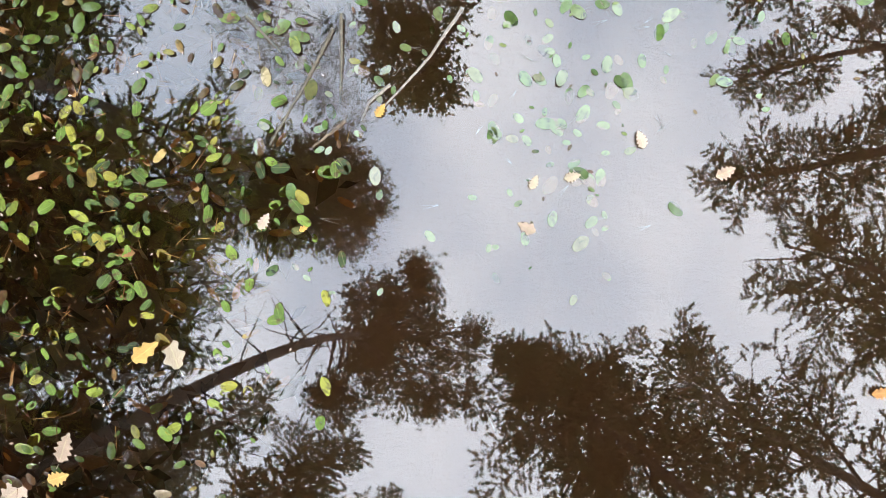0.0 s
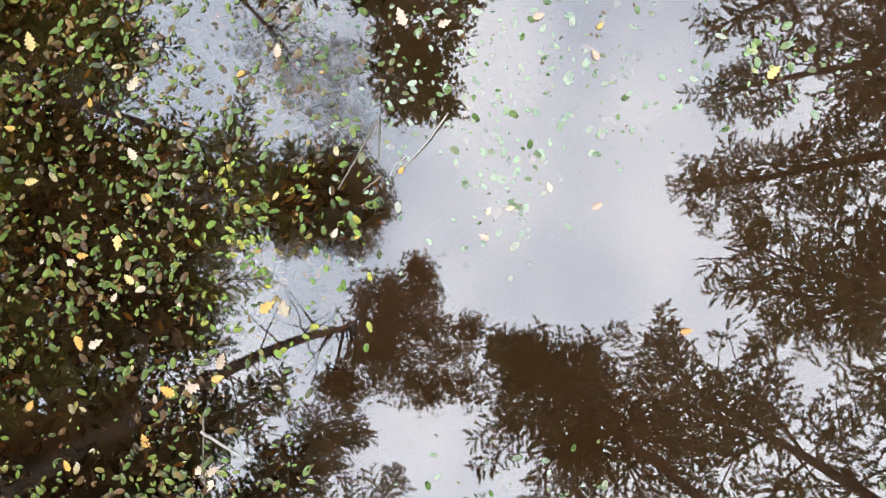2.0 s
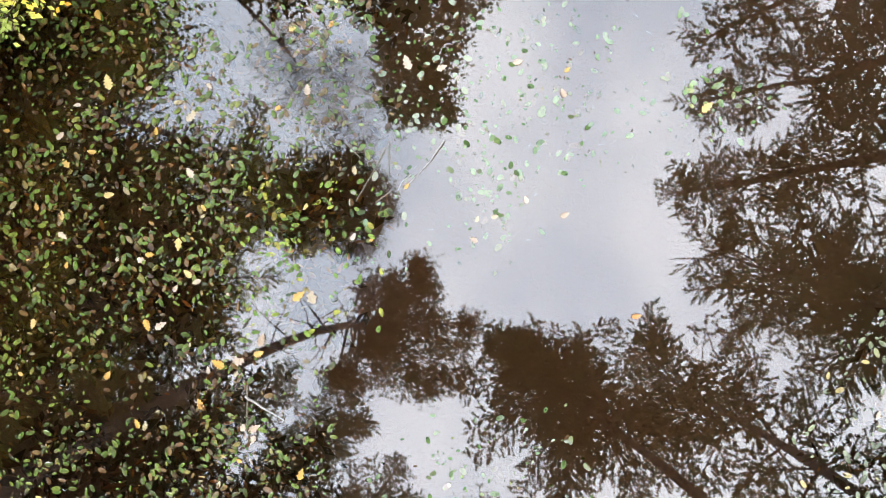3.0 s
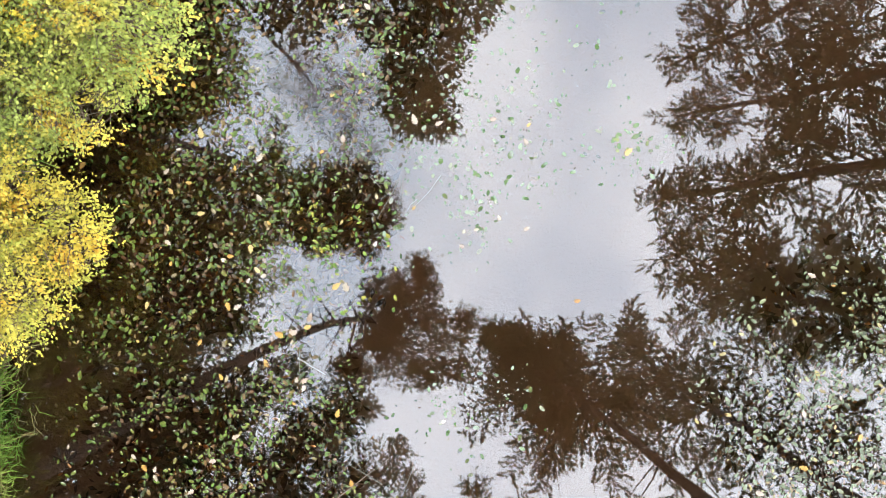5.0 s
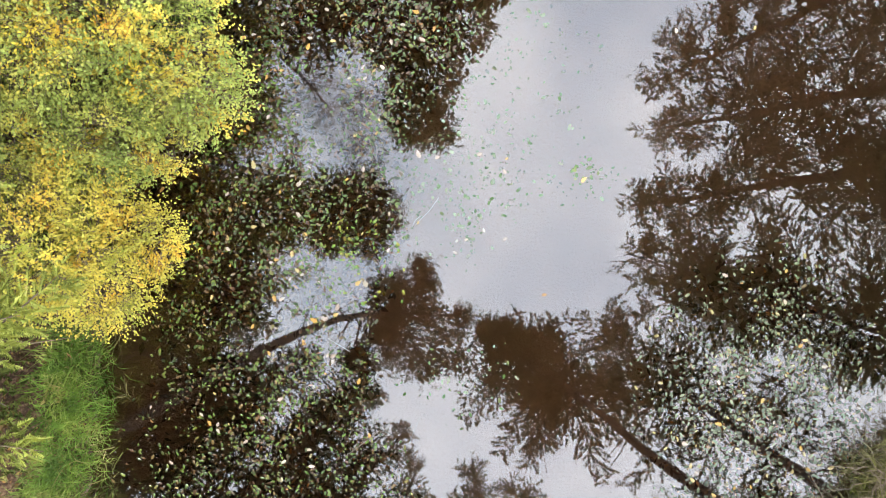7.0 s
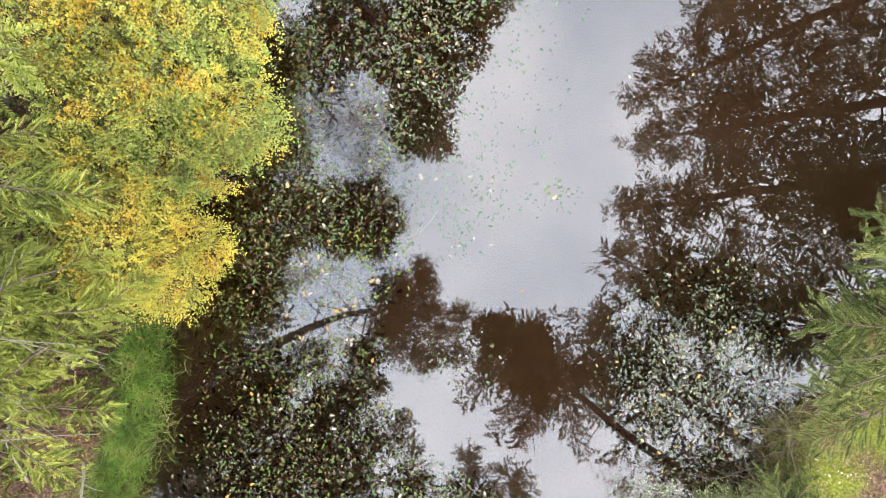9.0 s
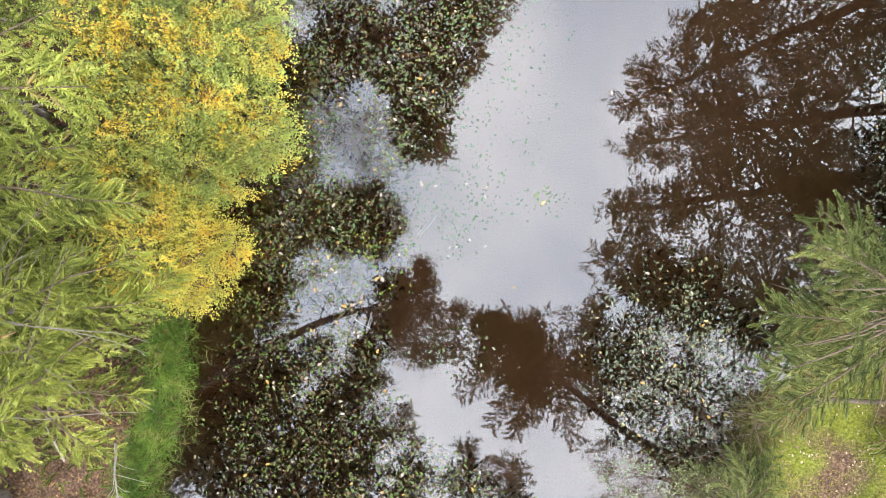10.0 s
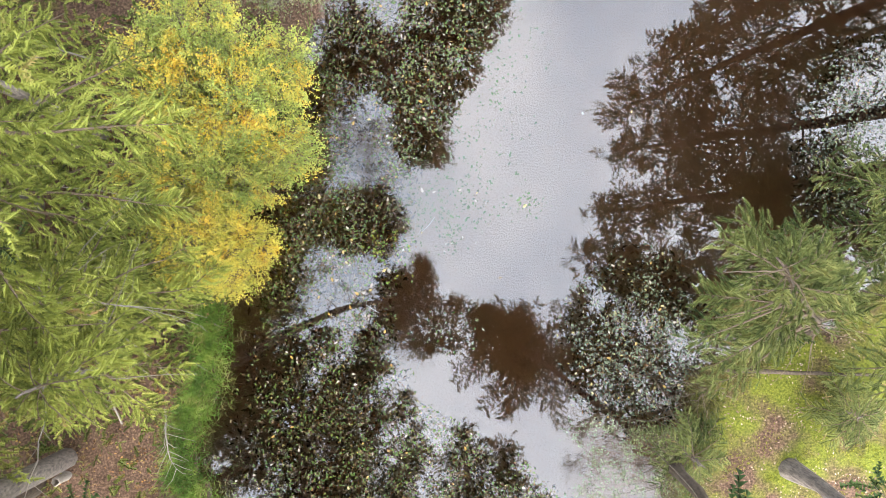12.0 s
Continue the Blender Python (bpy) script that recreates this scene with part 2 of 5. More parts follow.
M_WEED_BRIGHT = leafy("fresh_floating_leaves", [(0.0, (0.035, 0.065, 0.015)), (0.6, (0.06, 0.10, 0.022)), (1.0, (0.12, 0.12, 0.03))], rough=0.25, grain=60, translucent=0.1, spec=0.5, ior=1.6, blotch=(0.07, 0.07, 0.02))
M_WEED_ONE = leafy("pondweed_leaf", [(0.0, (0.02, 0.03, 0.01)), (0.25, (0.06, 0.10, 0.016)), (0.6, (0.115, 0.17, 0.024)), (0.85, (0.19, 0.18, 0.024)), (1.0, (0.10, 0.05, 0.016))], rough=0.22, grain=90, translucent=0.1, spec=0.24, per_object=True, blotch=(0.055, 0.042, 0.014), bump=0.5)
M_WEED_PALE = leafy("wet_pondweed_leaves", [(0.0, (0.038, 0.06, 0.016)), (0.6, (0.058, 0.092, 0.024)), (1.0, (0.07, 0.065, 0.026))], rough=0.06, grain=50, translucent=0.0, spec=0.5, ior=1.69, bump=0.02, blotch=(0.018, 0.026, 0.012))
M_WEED_OLD = leafy("rotting_leaves", [(0.0, (0.10, 0.05, 0.02)), (0.5, (0.22, 0.115, 0.042)), (0.8, (0.24, 0.19, 0.065)), (1.0, (0.40, 0.19, 0.06))], rough=0.6, grain=50, translucent=0.0)
M_STALK = leafy("rusty_stalks", [(0.0, (0.07, 0.03, 0.012)), (0.6, (0.17, 0.075, 0.022)), (1.0, (0.26, 0.15, 0.045))], rough=0.7, grain=50, translucent=0.0)
M_SUNKEN = leafy("sunken_weed_mat", [(0.0, (0.03, 0.021, 0.014)), (0.6, (0.06, 0.042, 0.027)), (1.0, (0.11, 0.07, 0.04))], rough=0.8, grain=30, translucent=0.0, spec=0.05)
M_OAK_PALE = leafy("pale_dead_leaf", [(0.0, (0.24, 0.175, 0.125)), (0.5, (0.31, 0.24, 0.18)), (1.0, (0.27, 0.22, 0.15))], rough=0.6, grain=45, translucent=0.1, per_object=True)
M_OAK_YELLOW = leafy("yellow_dead_leaf", [(0.0, (0.30, 0.18, 0.05)), (0.5, (0.34, 0.235, 0.09)), (1.0, (0.32, 0.25, 0.11))], rough=0.55, grain=45, translucent=0.1, per_object=True)
M_OAK_ORANGE = leafy("orange_dead_leaf", [(0.0, (0.26, 0.13, 0.03)), (0.5, (0.33, 0.19, 0.045)), (1.0, (0.24, 0.12, 0.04))], rough=0.55, grain=45, translucent=0.1, per_object=True)
M_GRASS = leafy("sedge_blades", [(0.0, (0.035, 0.07, 0.012)), (0.5, (0.11, 0.18, 0.027)), (0.8, (0.20, 0.25, 0.05)), (1.0, (0.32, 0.26, 0.12))], rough=0.5, grain=15, clump=2.4)
M_DRY_GRASS = leafy("withered_sedge", [(0.0, (0.05, 0.045, 0.015)), (0.5, (0.12, 0.105, 0.035)), (0.8, (0.20, 0.165, 0.07)), (1.0, (0.14, 0.15, 0.03))], rough=0.6, grain=15)
M_MOSS = leafy("moss_cushions", [(0.0, (0.08, 0.09, 0.012)), (0.5, (0.19, 0.20, 0.025)), (1.0, (0.33, 0.31, 0.05))], rough=0.9, grain=60, translucent=0.0, spec=0.1)
M_SCRUB = leafy("undergrowth_leaves", [(0.0, (0.06, 0.08, 0.018)), (0.5, (0.12, 0.14, 0.03)), (0.8, (0.22, 0.21, 0.06)), (1.0, (0.22, 0.13, 0.06))], rough=0.6, grain=15)
M_GREY_WILLOW = leafy("grey_willow_leaves", [(0.0, (0.09, 0.11, 0.04)), (0.6, (0.17, 0.19, 0.08)), (1.0, (0.26, 0.25, 0.12))], rough=0.6, grain=30)
M_LITTER = leafy("dead_leaf_litter", [(0.0, (0.12, 0.075, 0.05)), (0.5, (0.22, 0.15, 0.11)), (1.0, (0.36, 0.27, 0.20))], rough=0.7, grain=40, translucent=0.0)
M_BARK = barky("grey_bark", (0.05, 0.04, 0.033), (0.24, 0.20, 0.17))
M_BARK_DARK = barky("dark_bark", (0.035, 0.026, 0.02), (0.12, 0.09, 0.065))
M_TWIG = barky("bleached_twig", (0.13, 0.11, 0.09), (0.33, 0.29, 0.24), scale=(20, 20, 20))
M_TWIG_DARK = barky("brown_twig", (0.07, 0.05, 0.035), (0.20, 0.15, 0.10), scale=(20, 20, 20))
M_STRAW_PALE = barky("bleached_needle", (0.16, 0.14, 0.11), (0.32, 0.28, 0.22), scale=(30, 30, 30))
M_STRAW = barky("dead_reed", (0.07, 0.06, 0.045), (0.17, 0.145, 0.10), scale=(30, 30, 30))

# ---- mesh helpers ----
def mesh_of(name, pieces, material, smooth=False):
    """One mesh from (vertices, triangles) pieces."""
    vs, fs, base = [], [], 0
    for v, f in pieces:
        vs.append(np.asarray(v, dtype=np.float32).reshape(-1, 3))
        fs.append(np.asarray(f, dtype=np.int32).reshape(-1, 3) + base)
        base += len(vs[-1])
    v, f = np.concatenate(vs), np.concatenate(fs)
    me = bpy.data.meshes.new(name)
    me.vertices.add(len(v))
    me.vertices.foreach_set("co", v.ravel())
    me.loops.add(len(f) * 3)
    me.loops.foreach_set("vertex_index", f.ravel())
    me.polygons.add(len(f))
    me.polygons.foreach_set("loop_start", np.arange(0, len(f) * 3, 3, dtype=np.int32))
    if smooth:
        me.polygons.foreach_set("use_smooth", np.ones(len(f), dtype=bool))
    me.update(calc_edges=True)
    me.materials.append(material)
    return me


def thing(name, x=0.0, y=0.0, z=0.0):
    e = new(name)
    e.location = (x, y, z)
    return e


def part(name, pieces, material, parent, label="", smooth=False):
    """A mesh in world coordinates, hung under its thing."""
    ob = new(name, mesh_of(name, pieces, material, smooth))
    ob.parent = parent
    ob.matrix_parent_inverse = Matrix.Translation(parent.location).inverted()
    return tagged(ob, label)


def unit(a):
    return a / np.maximum(np.linalg.norm(a, axis=-1, keepdims=True), 1e-9)


def frames(d, up=None):
    """Side and up vectors for directions d."""
    if up is None:
        up = np.broadcast_to(np.array([0.0, 0.0, 1.0]), d.shape)
    side = np.cross(up, d)
    bad = np.linalg.norm(side, axis=1) < 1e-4
    side[bad] = (1, 0, 0)
    side = unit(side)
    return side, np.cross(d, side)


def stamp(template, p, x, y, z, s):
    """Copies of a template (vertices, triangles) at points p with axes x, y, z and sizes s."""
    tv, tf = template
    s = np.broadcast_to(np.asarray(s, dtype=float).reshape(-1, 1), (len(p), 1))
    v = p[:, None] + s[:, :, None] * (tv[None, :, 0:1] * x[:, None] + tv[None, :, 1:2] * y[:, None] + tv[None, :, 2:3] * z[:, None])
    f = tf[None] + (np.arange(len(p)) * len(tv))[:, None, None]
    return v.reshape(-1, 3), f.reshape(-1, 3)


def tube(pts, radii, sides=6):
    pts, radii = np.asarray(pts, dtype=float), np.asarray(radii, dtype=float)
    d = unit(np.gradient(pts, axis=0))
    a, b = frames(d, np.broadcast_to(np.array([0.31, 0.22, 0.92]), d.shape))
    ang = np.linspace(0, 2 * math.pi, sides, endpoint=False)
    ring = pts[:, None] + radii[:, None, None] * (np.cos(ang)[None, :, None] * a[:, None] + np.sin(ang)[None, :, None] * b[:, None])
    n, f = len(pts), []
    for i in range(n - 1):
        for j in range(sides):
            k = (j + 1) % sides
            f += [(i * sides + j, i * sides + k, (i + 1) * sides + k), (i * sides + j, (i + 1) * sides + k, (i + 1) * sides + j)]
    tip = n * sides
    f += [((n - 1) * sides + j, (n - 1) * sides + (j + 1) % sides, tip) for j in range(sides)]
    return np.concatenate([ring.reshape(-1, 3), pts[-1:]]), np.array(f)


PRISM = (np.array([(0, 1, 0), (0, -0.5, 0.87), (0, -0.5, -0.87), (1, 0, 0)], dtype=float), np.array([(0, 1, 3), (1, 2, 3), (2, 0, 3)]))


def twigs(p0, p1, r):
    """Thin tapered twigs from p0 to p1."""
    d = p1 - p0
    x = d
    dn = unit(d)
    a, b = frames(dn)
    r = np.broadcast_to(np.asarray(r, dtype=float).reshape(-1, 1), (len(p0), 1))
    return stamp(PRISM, p0, x, a * r, b * r, 1.0)


def needle_spray(n=5, reach=0.30, seed=1, crest=True):
    """A conifer shoot one unit long, of one piece, with uneven needles both sides and above."""
    rng = np.random.default_rng(seed)
    v = [(1.0 * i / n, 0.0, 0.02 * math.sin(2.0 * i)) for i in range(n + 1)]
    f = []
    for i in range(n):
        r = reach * (1.0 - 0.35 * i / n)
        for sy in (1, -1):
            q, sz = r * rng.uniform(0.6, 1.25), rng.uniform(-0.25, 0.55)
            f.append((i, i + 1, len(v)))
            v.append(((i + 0.5) / n + q * rng.uniform(0.15, 0.85), sy * q, sz * q))
    if crest:
        f.append((n // 3, 2 * n // 3, len(v)))
        v.append((0.55, 0.0, 0.2))
    return np.array(v, dtype=float), np.array(f)


def needle_tuft(n=13):
    rng = np.random.default_rng(5)
    v, f = [], []
    for i in range(n):
        a = i * 2.4
        e = rng.uniform(-0.2, 1.3)
        d = np.array((math.cos(a) * math.cos(e), math.sin(a) * math.cos(e), math.sin(e)))
        s = np.array((-math.sin(a), math.cos(a), 0)) * 0.075
        b = len(v)
        v += [s, -s, d]
        f.append((b, b + 1, b + 2))
    return np.array(v, dtype=float), np.array(f)


def oval_leaf(width=0.5, fold=0.06, tip=1.0, bend=0.0, wave=0.03, lop=0.0, coarse=False):
    """A leaf one unit long, folded along its rib; bend curves it sideways, lop makes one half wider."""
    prof = [(0.0, 0.04), (0.1, 0.6), (0.3, 0.95), (0.54, 1.0), (0.78, 0.82), (0.94, 0.48), (1.0, 0.06)]
    if coarse:
        prof = [(0.0, 0.04), (0.16, 0.76), (0.5, 1.0), (0.86, 0.66), (1.0, 0.06)]
    m = len(prof)
    v = [(u, bend * u * u, -fold * math.sin(math.pi * u)) for u, _ in prof]
    v += [(u * tip, bend * u * u + width / 2 * w * (1 + lop), wave * math.sin(5 * u)) for u, w in prof[1:-1]]
    v += [(u * tip, bend * u * u - width / 2 * w * (1 - lop), wave * math.cos(5 * u)) for u, w in prof[1:-1]]
    a, b = m - 1, 2 * m - 3
    f = [(0, 1, a + 1), (m - 2, m - 1, a + m - 2), (0, b + 1, 1), (m - 2, b + m - 2, m - 1)]
    for i in range(1, m - 2):
        f += [(i, i + 1, a + i + 1), (i, a + i + 1, a + i), (i, b + i + 1, i + 1), (i, b + i, b + i + 1)]
    return np.array(v, dtype=float), np.array(f)


def flat_leaf(width=0.62):
    """Two triangles folded along the rib, for leaves seen from far off."""
    v = [(0, 0, 0), (0.45, width / 2, 0.08), (1, 0, 0), (0.45, -width / 2, 0.08)]
    return np.array(v, dtype=float), np.array([(0, 2, 1), (0, 3, 2)])


def small_leaf(width=0.6, fold=0.1):
    v = [(0, 0, 0), (0.4, width / 2, fold), (1, 0, 0), (0.4, -width / 2, fold), (0.55, 0, 0)]
    return np.array(v, dtype=float), np.array([(0, 4, 1), (4, 2, 1), (0, 3, 4), (4, 3, 2)])


SPRAY, TUFT, FLAT = needle_spray(6, 0.22), needle_tuft(), flat_leaf()
SPRAY_WIDE = needle_spray(5, 0.28, 2, crest=False)
SPRAY_DENSE = needle_spray(8, 0.22, 4)
SPRAY_OPEN = needle_spray(7, 0.24, 6)


# ---- plants ----
def conifer(name, base, top, reach, z0, material, bark, label, seed, trunk_r=0.16, branches=150, droop=0.32, rise=0.12,
            bend=1.0, full=0.7, shoot=0.24, toward=(0, 0), bias=0.25, dead=10, spray=SPRAY, side_reach=0.3, bough_bark=None, step=0.36, jitter=0.16, bare=None, ragged=None, grey=0, hang=0.35):
    """A spruce: leaning tapered trunk, whorled drooping boughs, each with side shoots of needles."""
    rng = np.random.default_rng(seed)
    base, top = np.array(base, dtype=float), np.array(top, dtype=float)
    h = top[2] - base[2]
    t = thing(name, *base)

    def axis(z):
        u = np.clip((z - base[2]) / h, 0, 1)
        p = base[None] + (top - base)[None] * (np.atleast_1d(u) ** bend)[:, None]
        p[:, 2] = z
        return p

    zs = np.linspace(base[2] - 0.1, top[2], 14)
    wob = axis(zs) + np.concatenate([np.zeros((1, 3)), rng.normal(0, 0.035, (13, 3)) * (1, 1, 0)])
    trunk = part("trunk", [tube(wob, trunk_r * (1 - zs / zs[-1] * 0.93) + 0.012 + 0.07 * np.exp(-(zs - base[2]) / 0.25), 9)], bark, t, smooth=True)
    for k in range(5):
        ra = k * 1.26 + rng.uniform(-0.3, 0.3)
        rl = trunk_r * rng.uniform(2.5, 4.5)
        ru = np.linspace(0, 1, 5)
        root = base + np.array((math.cos(ra), math.sin(ra), 0)) * (rl * ru)[:, None] + np.array((0, 0, 1.0)) * (trunk_r * 1.3 * (1 - ru) ** 2 - 0.06 * ru)[:, None]
        root[:, 2] = np.maximum(root[:, 2], ground_height(root[:, 0], root[:, 1]) - 0.04)
        part("root", [tube(root, trunk_r * 0.5 * (1 - 0.8 * ru), 6)], bark, trunk, smooth=True)
    to = math.atan2(toward[1] - base[1], toward[0] - base[0])
    limb_pieces, P, D, S = [], [], [], []
    golden = 2.39996
    hs = z0 + (h - z0 - 0.25) * np.sort(rng.uniform(0, 1, branches)) ** 0.92
    for i, z in enumerate(hs):
        rel = (z - z0) / (h - z0)
        a = i * golden + rng.normal(0, 0.35)
        L = reach * (1 - rel) ** full * (0.72 + 0.28 * min(1, rel * 5)) * rng.uniform(0.42, 1.2) * (1 + bias * math.cos(a - to)) + 0.18
        dr = np.array((math.cos(a), math.sin(a), 0.0))
        if bare is not None and rel < 0.75 and dr[0] * bare[0] + dr[1] * bare[1] > 0.6:
            continue
        u = np.linspace(0, 1, 6)
        c = axis(np.array([base[2] + z]))[0]
        k = rise + 0.5 * rel
        pts = c + dr * (L * u)[:, None] + np.array((0, 0, 1.0)) * (L * (k * u - (droop + 0.2 * rel) * u * u))[:, None]
        pts[1:] += np.cumsum(rng.normal(0, 0.02 * L, (5, 3)), axis=0) * (1, 1, 0.5)
        limb_pieces.append(tube(pts, 0.004 + 0.011 * L * (1 - u) ** 0.8, 4))
        n = max(5, int(L / (step * shoot)))
        us = 0.12 + 0.88 * (np.arange(n) + rng.uniform(0, 1, n)) / n
        seg = np.stack([np.interp(us, u, pts[:, q]) for q in range(3)], 1)
        tan = unit(np.stack([np.interp(us, u, np.gradient(pts[:, q])) for q in range(3)], 1))
        side = np.where(np.arange(n) % 2 == 0, 1.0, -1.0) * rng.uniform(0.55, 1.05, n)
        sd = np.cross(np.array((0, 0, 1.0)), tan)
        d = unit(tan * np.cos(side)[:, None] + unit(sd) * np.sin(side)[:, None] + np.stack([0 * us, 0 * us, rng.uniform(-hang, 0.12 + 0.2 * (hang - 0.35), n)], 1))
        ls = np.clip(side_reach * L * (1.08 - us) + 0.1, 0.14, 0.75) * rng.uniform(0.7, 1.2, n)
        for j in range(4):
            m = ls > j * shoot * 0.8
            P.append(seg[m] + d[m] * (j * shoot * 0.78))
            dd = d[m].copy()
            dd += rng.normal(0, jitter, dd.shape)
            dd[:, 2] -= 0.07 * j
            D.append(unit(dd))
            S.append(np.full(m.sum(), shoot) * rng.uniform(0.8, 1.25, m.sum()))
    p, d, s = np.concatenate(P), np.concatenate(D), np.concatenate(S)
    if ragged is not None:
        keep = np.array([noise.noise(Vector(q) * 1.2 + Vector((seed, 0, 0))) + 0.5 * noise.noise(Vector(q) * 4.0) for q in p]) > ragged
        p, d, s = p[keep], d[keep], s[keep]
    x, y = frames(d, unit(np.array((0, 0, 1.0)) + rng.normal(0, 0.35, d.shape)))
    # bleached leafless boughs among the green ones
    for i in range(grey):
        z = rng.uniform(0.25, 0.62) * 9.0
        a, L = to + rng.normal(0, 0.8), rng.uniform(1.2, 2.6)
        c = axis(np.array([base[2] + min(z, 0.8 * h)]))[0]
        u = np.linspace(0, 1, 9)
        n_ = np.array((-math.sin(a), math.cos(a), 0.0))
        pts = c + np.array((math.cos(a), math.sin(a), 0)) * (L * u)[:, None] + np.array((0, 0, 1.0)) * (L * (0.3 * u - 0.3 * u * u))[:, None] + n_ * (L * rng.uniform(-0.35, 0.35) * u * u)[:, None]
        bough = part("bare_bough", [tube(pts + np.cumsum(rng.normal(0, 0.03, pts.shape), 0), 0.010 * (1 - u) + 0.003, 5)], M_TWIG, t, "bleached bough without needles")
        for k in range(3, 9):
            e = pts[k] + unit(np.array((math.cos(a), math.sin(a), 0.1)) + n_ * rng.choice((-1, 1)) * rng.uniform(0.5, 1.0)) * rng.uniform(0.15, 0.5)
            part("twig", [twigs(pts[k][None], e[None], 0.005)], M_TWIG, bough)
    # dry twigs under the crown
    if dead:
        for i in range(dead):
            z = rng.uniform(0.35 * z0, z0 + 1.0)
            a = rng.uniform(0, 2 * math.pi)
            L = rng.uniform(0.5, 1.6)
            c = axis(np.array([base[2] + z]))[0]
            u = np.linspace(0, 1, 5)
            pts = c + np.array((math.cos(a), math.sin(a), 0)) * (L * u)[:, None] + np.array((0, 0, 1.0)) * (-0.25 * L * u * u)[:, None] + rng.normal(0, 0.02, (5, 3))
            limb_pieces.append(tube(pts, 0.012 * (1 - u) + 0.003, 4))
    for piece in limb_pieces:
        part("bough", [piece], bough_bark or bark, t)
    part("crown", [stamp(spray, p, d, x, y, s)], material, t)
    return tagged(t, label, "tree", "trees round the pond")


def blob_points(rng, blobs, n, shell=0.5):
    """Points inside ellipsoids (x, y, z, rx, ry, rz), crowded towards their outside."""
    w = np.array([b[3] * b[4] * b[5] for b in blobs]) ** 0.75
    k = rng.choice(len(blobs), n, p=w / w.sum())
    b = np.array(blobs)[k]
    d = unit(rng.normal(0, 1, (n, 3)))
    r = rng.uniform(0, 1, n) ** (1 / 3 * (1 - shell) + 0.05)
    return b[:, :3] + d * r[:, None] * b[:, 3:], unit(d / b[:, 3:])


def broadleaf(name, base, fork, blobs, n_twigs, leaf, material, bark, label, category, seed, group="", per=8, trunk_r=0.1, stems=1, stem_r=0.03,
              gap=0.0, leaf_width=FLAT, twig_r=0.004, flat=0.3):
    """A leafy tree or bush: stems to every part of the crown, twigs, and single leaves on the twigs."""
    rng = np.random.default_rng(seed)
    base, fork = np.array(base, dtype=float), np.array(fork, dtype=float)
    t = thing(name, *base)
    u = np.linspace(0, 1, 7)
    pieces = []
    if stems == 1:
        mid = base + (fork - base) * u[:, None] + rng.normal(0, 0.03, (7, 3)) * (u * (1 - u) * 4)[:, None]
        mid[0, 2] -= 0.1
        part("trunk", [tube(mid, trunk_r * (1 - 0.55 * u), 8)], bark, t, smooth=True)
    hubs = []
    for b in blobs:
        c = np.array(b[:3])
        for k in range(2 if stems == 1 else 5):
            end = c + np.array(b[3:]) * unit(rng.normal(0, 1, 3)) * rng.uniform(0.3, 0.85)
            st = fork if stems == 1 else base + rng.normal(0, 0.12, 3) * (1, 1, 0) - np.array((0, 0, 0.05))
            way = st + (end - st) * u[:, None] + np.array((0, 0, 1.0)) * (np.sin(u * math.pi) * 0.12 * np.linalg.norm(end - st))[:, None]
            way += np.cumsum(rng.normal(0, 0.05 if stems == 1 else 0.02, way.shape), 0) * u[:, None]
            pieces.append(tube(way, stem_r * (1 - 0.85 * u), 5))
            hubs += list(way[2:])
    hubs = np.array(hubs)
    p, out = blob_points(rng, blobs, n_twigs)
    p = p + out * np.minimum(rng.exponential(0.06, len(p)), 0.35)[:, None] * (1, 1, 0.6) * (1.0 if stems > 1 else 1.6)
    if gap:
        keep = np.array([noise.noise(Vector(q) * 2.6) for q in p]) > gap - 0.5
        p, out = p[keep], out[keep]
    near = hubs[np.array([np.argmin(((hubs - q) ** 2).sum(1)) for q in p])]
    length = np.clip(np.linalg.norm(p - near, axis=1), 0.12, 0.55)
    d = unit(unit(p - near) * 0.6 + out * 0.5 + rng.normal(0, 0.3, p.shape))
    start = p - d * length[:, None]
    for piece in pieces:
        part("stem", [piece], bark, t)
    part("twig_tangle", [twigs(start, p, twig_r)], bark, t)["kind"] = "stuff"
    n = len(p)
    ku = rng.uniform(0.25, 1.05, (n, per))
    lp = (start[:, None] + (p - start)[:, None] * ku[:, :, None]).reshape(-1, 3)
    ld = unit(np.repeat(d, per, 0) * 0.7 + rng.normal(0, 0.75, (n * per, 3)) * (1, 1, 0.6))
    up = unit(np.array((0, 0, 1.0)) + rng.normal(0, flat, ld.shape))
    x, y = frames(ld, up)
    part("crown", [stamp(leaf_width, lp + ld * 0.01, ld, x, y, leaf * rng.uniform(0.65, 1.25, n * per))], material, t)
    return tagged(t, label, category, group)


# ---- ground, banks and water ----
SHORE = np.array([(-4.0, -7.2), (-4.4, -5.2), (-4.95, -4.2), (-4.9, -3.4), (-4.5, -2.6), (-4.3, -1.7), (-4.3, -0.8), (-4.2, 0.3), (-3.8, 1.4),
                  (-3.4, 2.4), (-2.8, 3.6), (-2.3, 4.6), (-1.9, 6.0), (-1.2, 9.0), (-0.2, 12.0), (3.0, 14.5), (8.0, 15.0), (12.0, 13.0),
                  (11.6, 9.0), (11.0, 5.0), (10.2, 2.0), (9.4, -0.3), (8.2, -1.6), (6.9, -2.0), (6.1, -2.25), (5.55, -2.6), (5.2, -3.1),
                  (5.0, -3.9), (4.85, -5.0), (4.4, -6.6), (2.5, -7.6), (0.0, -7.9), (-2.5, -7.8)])


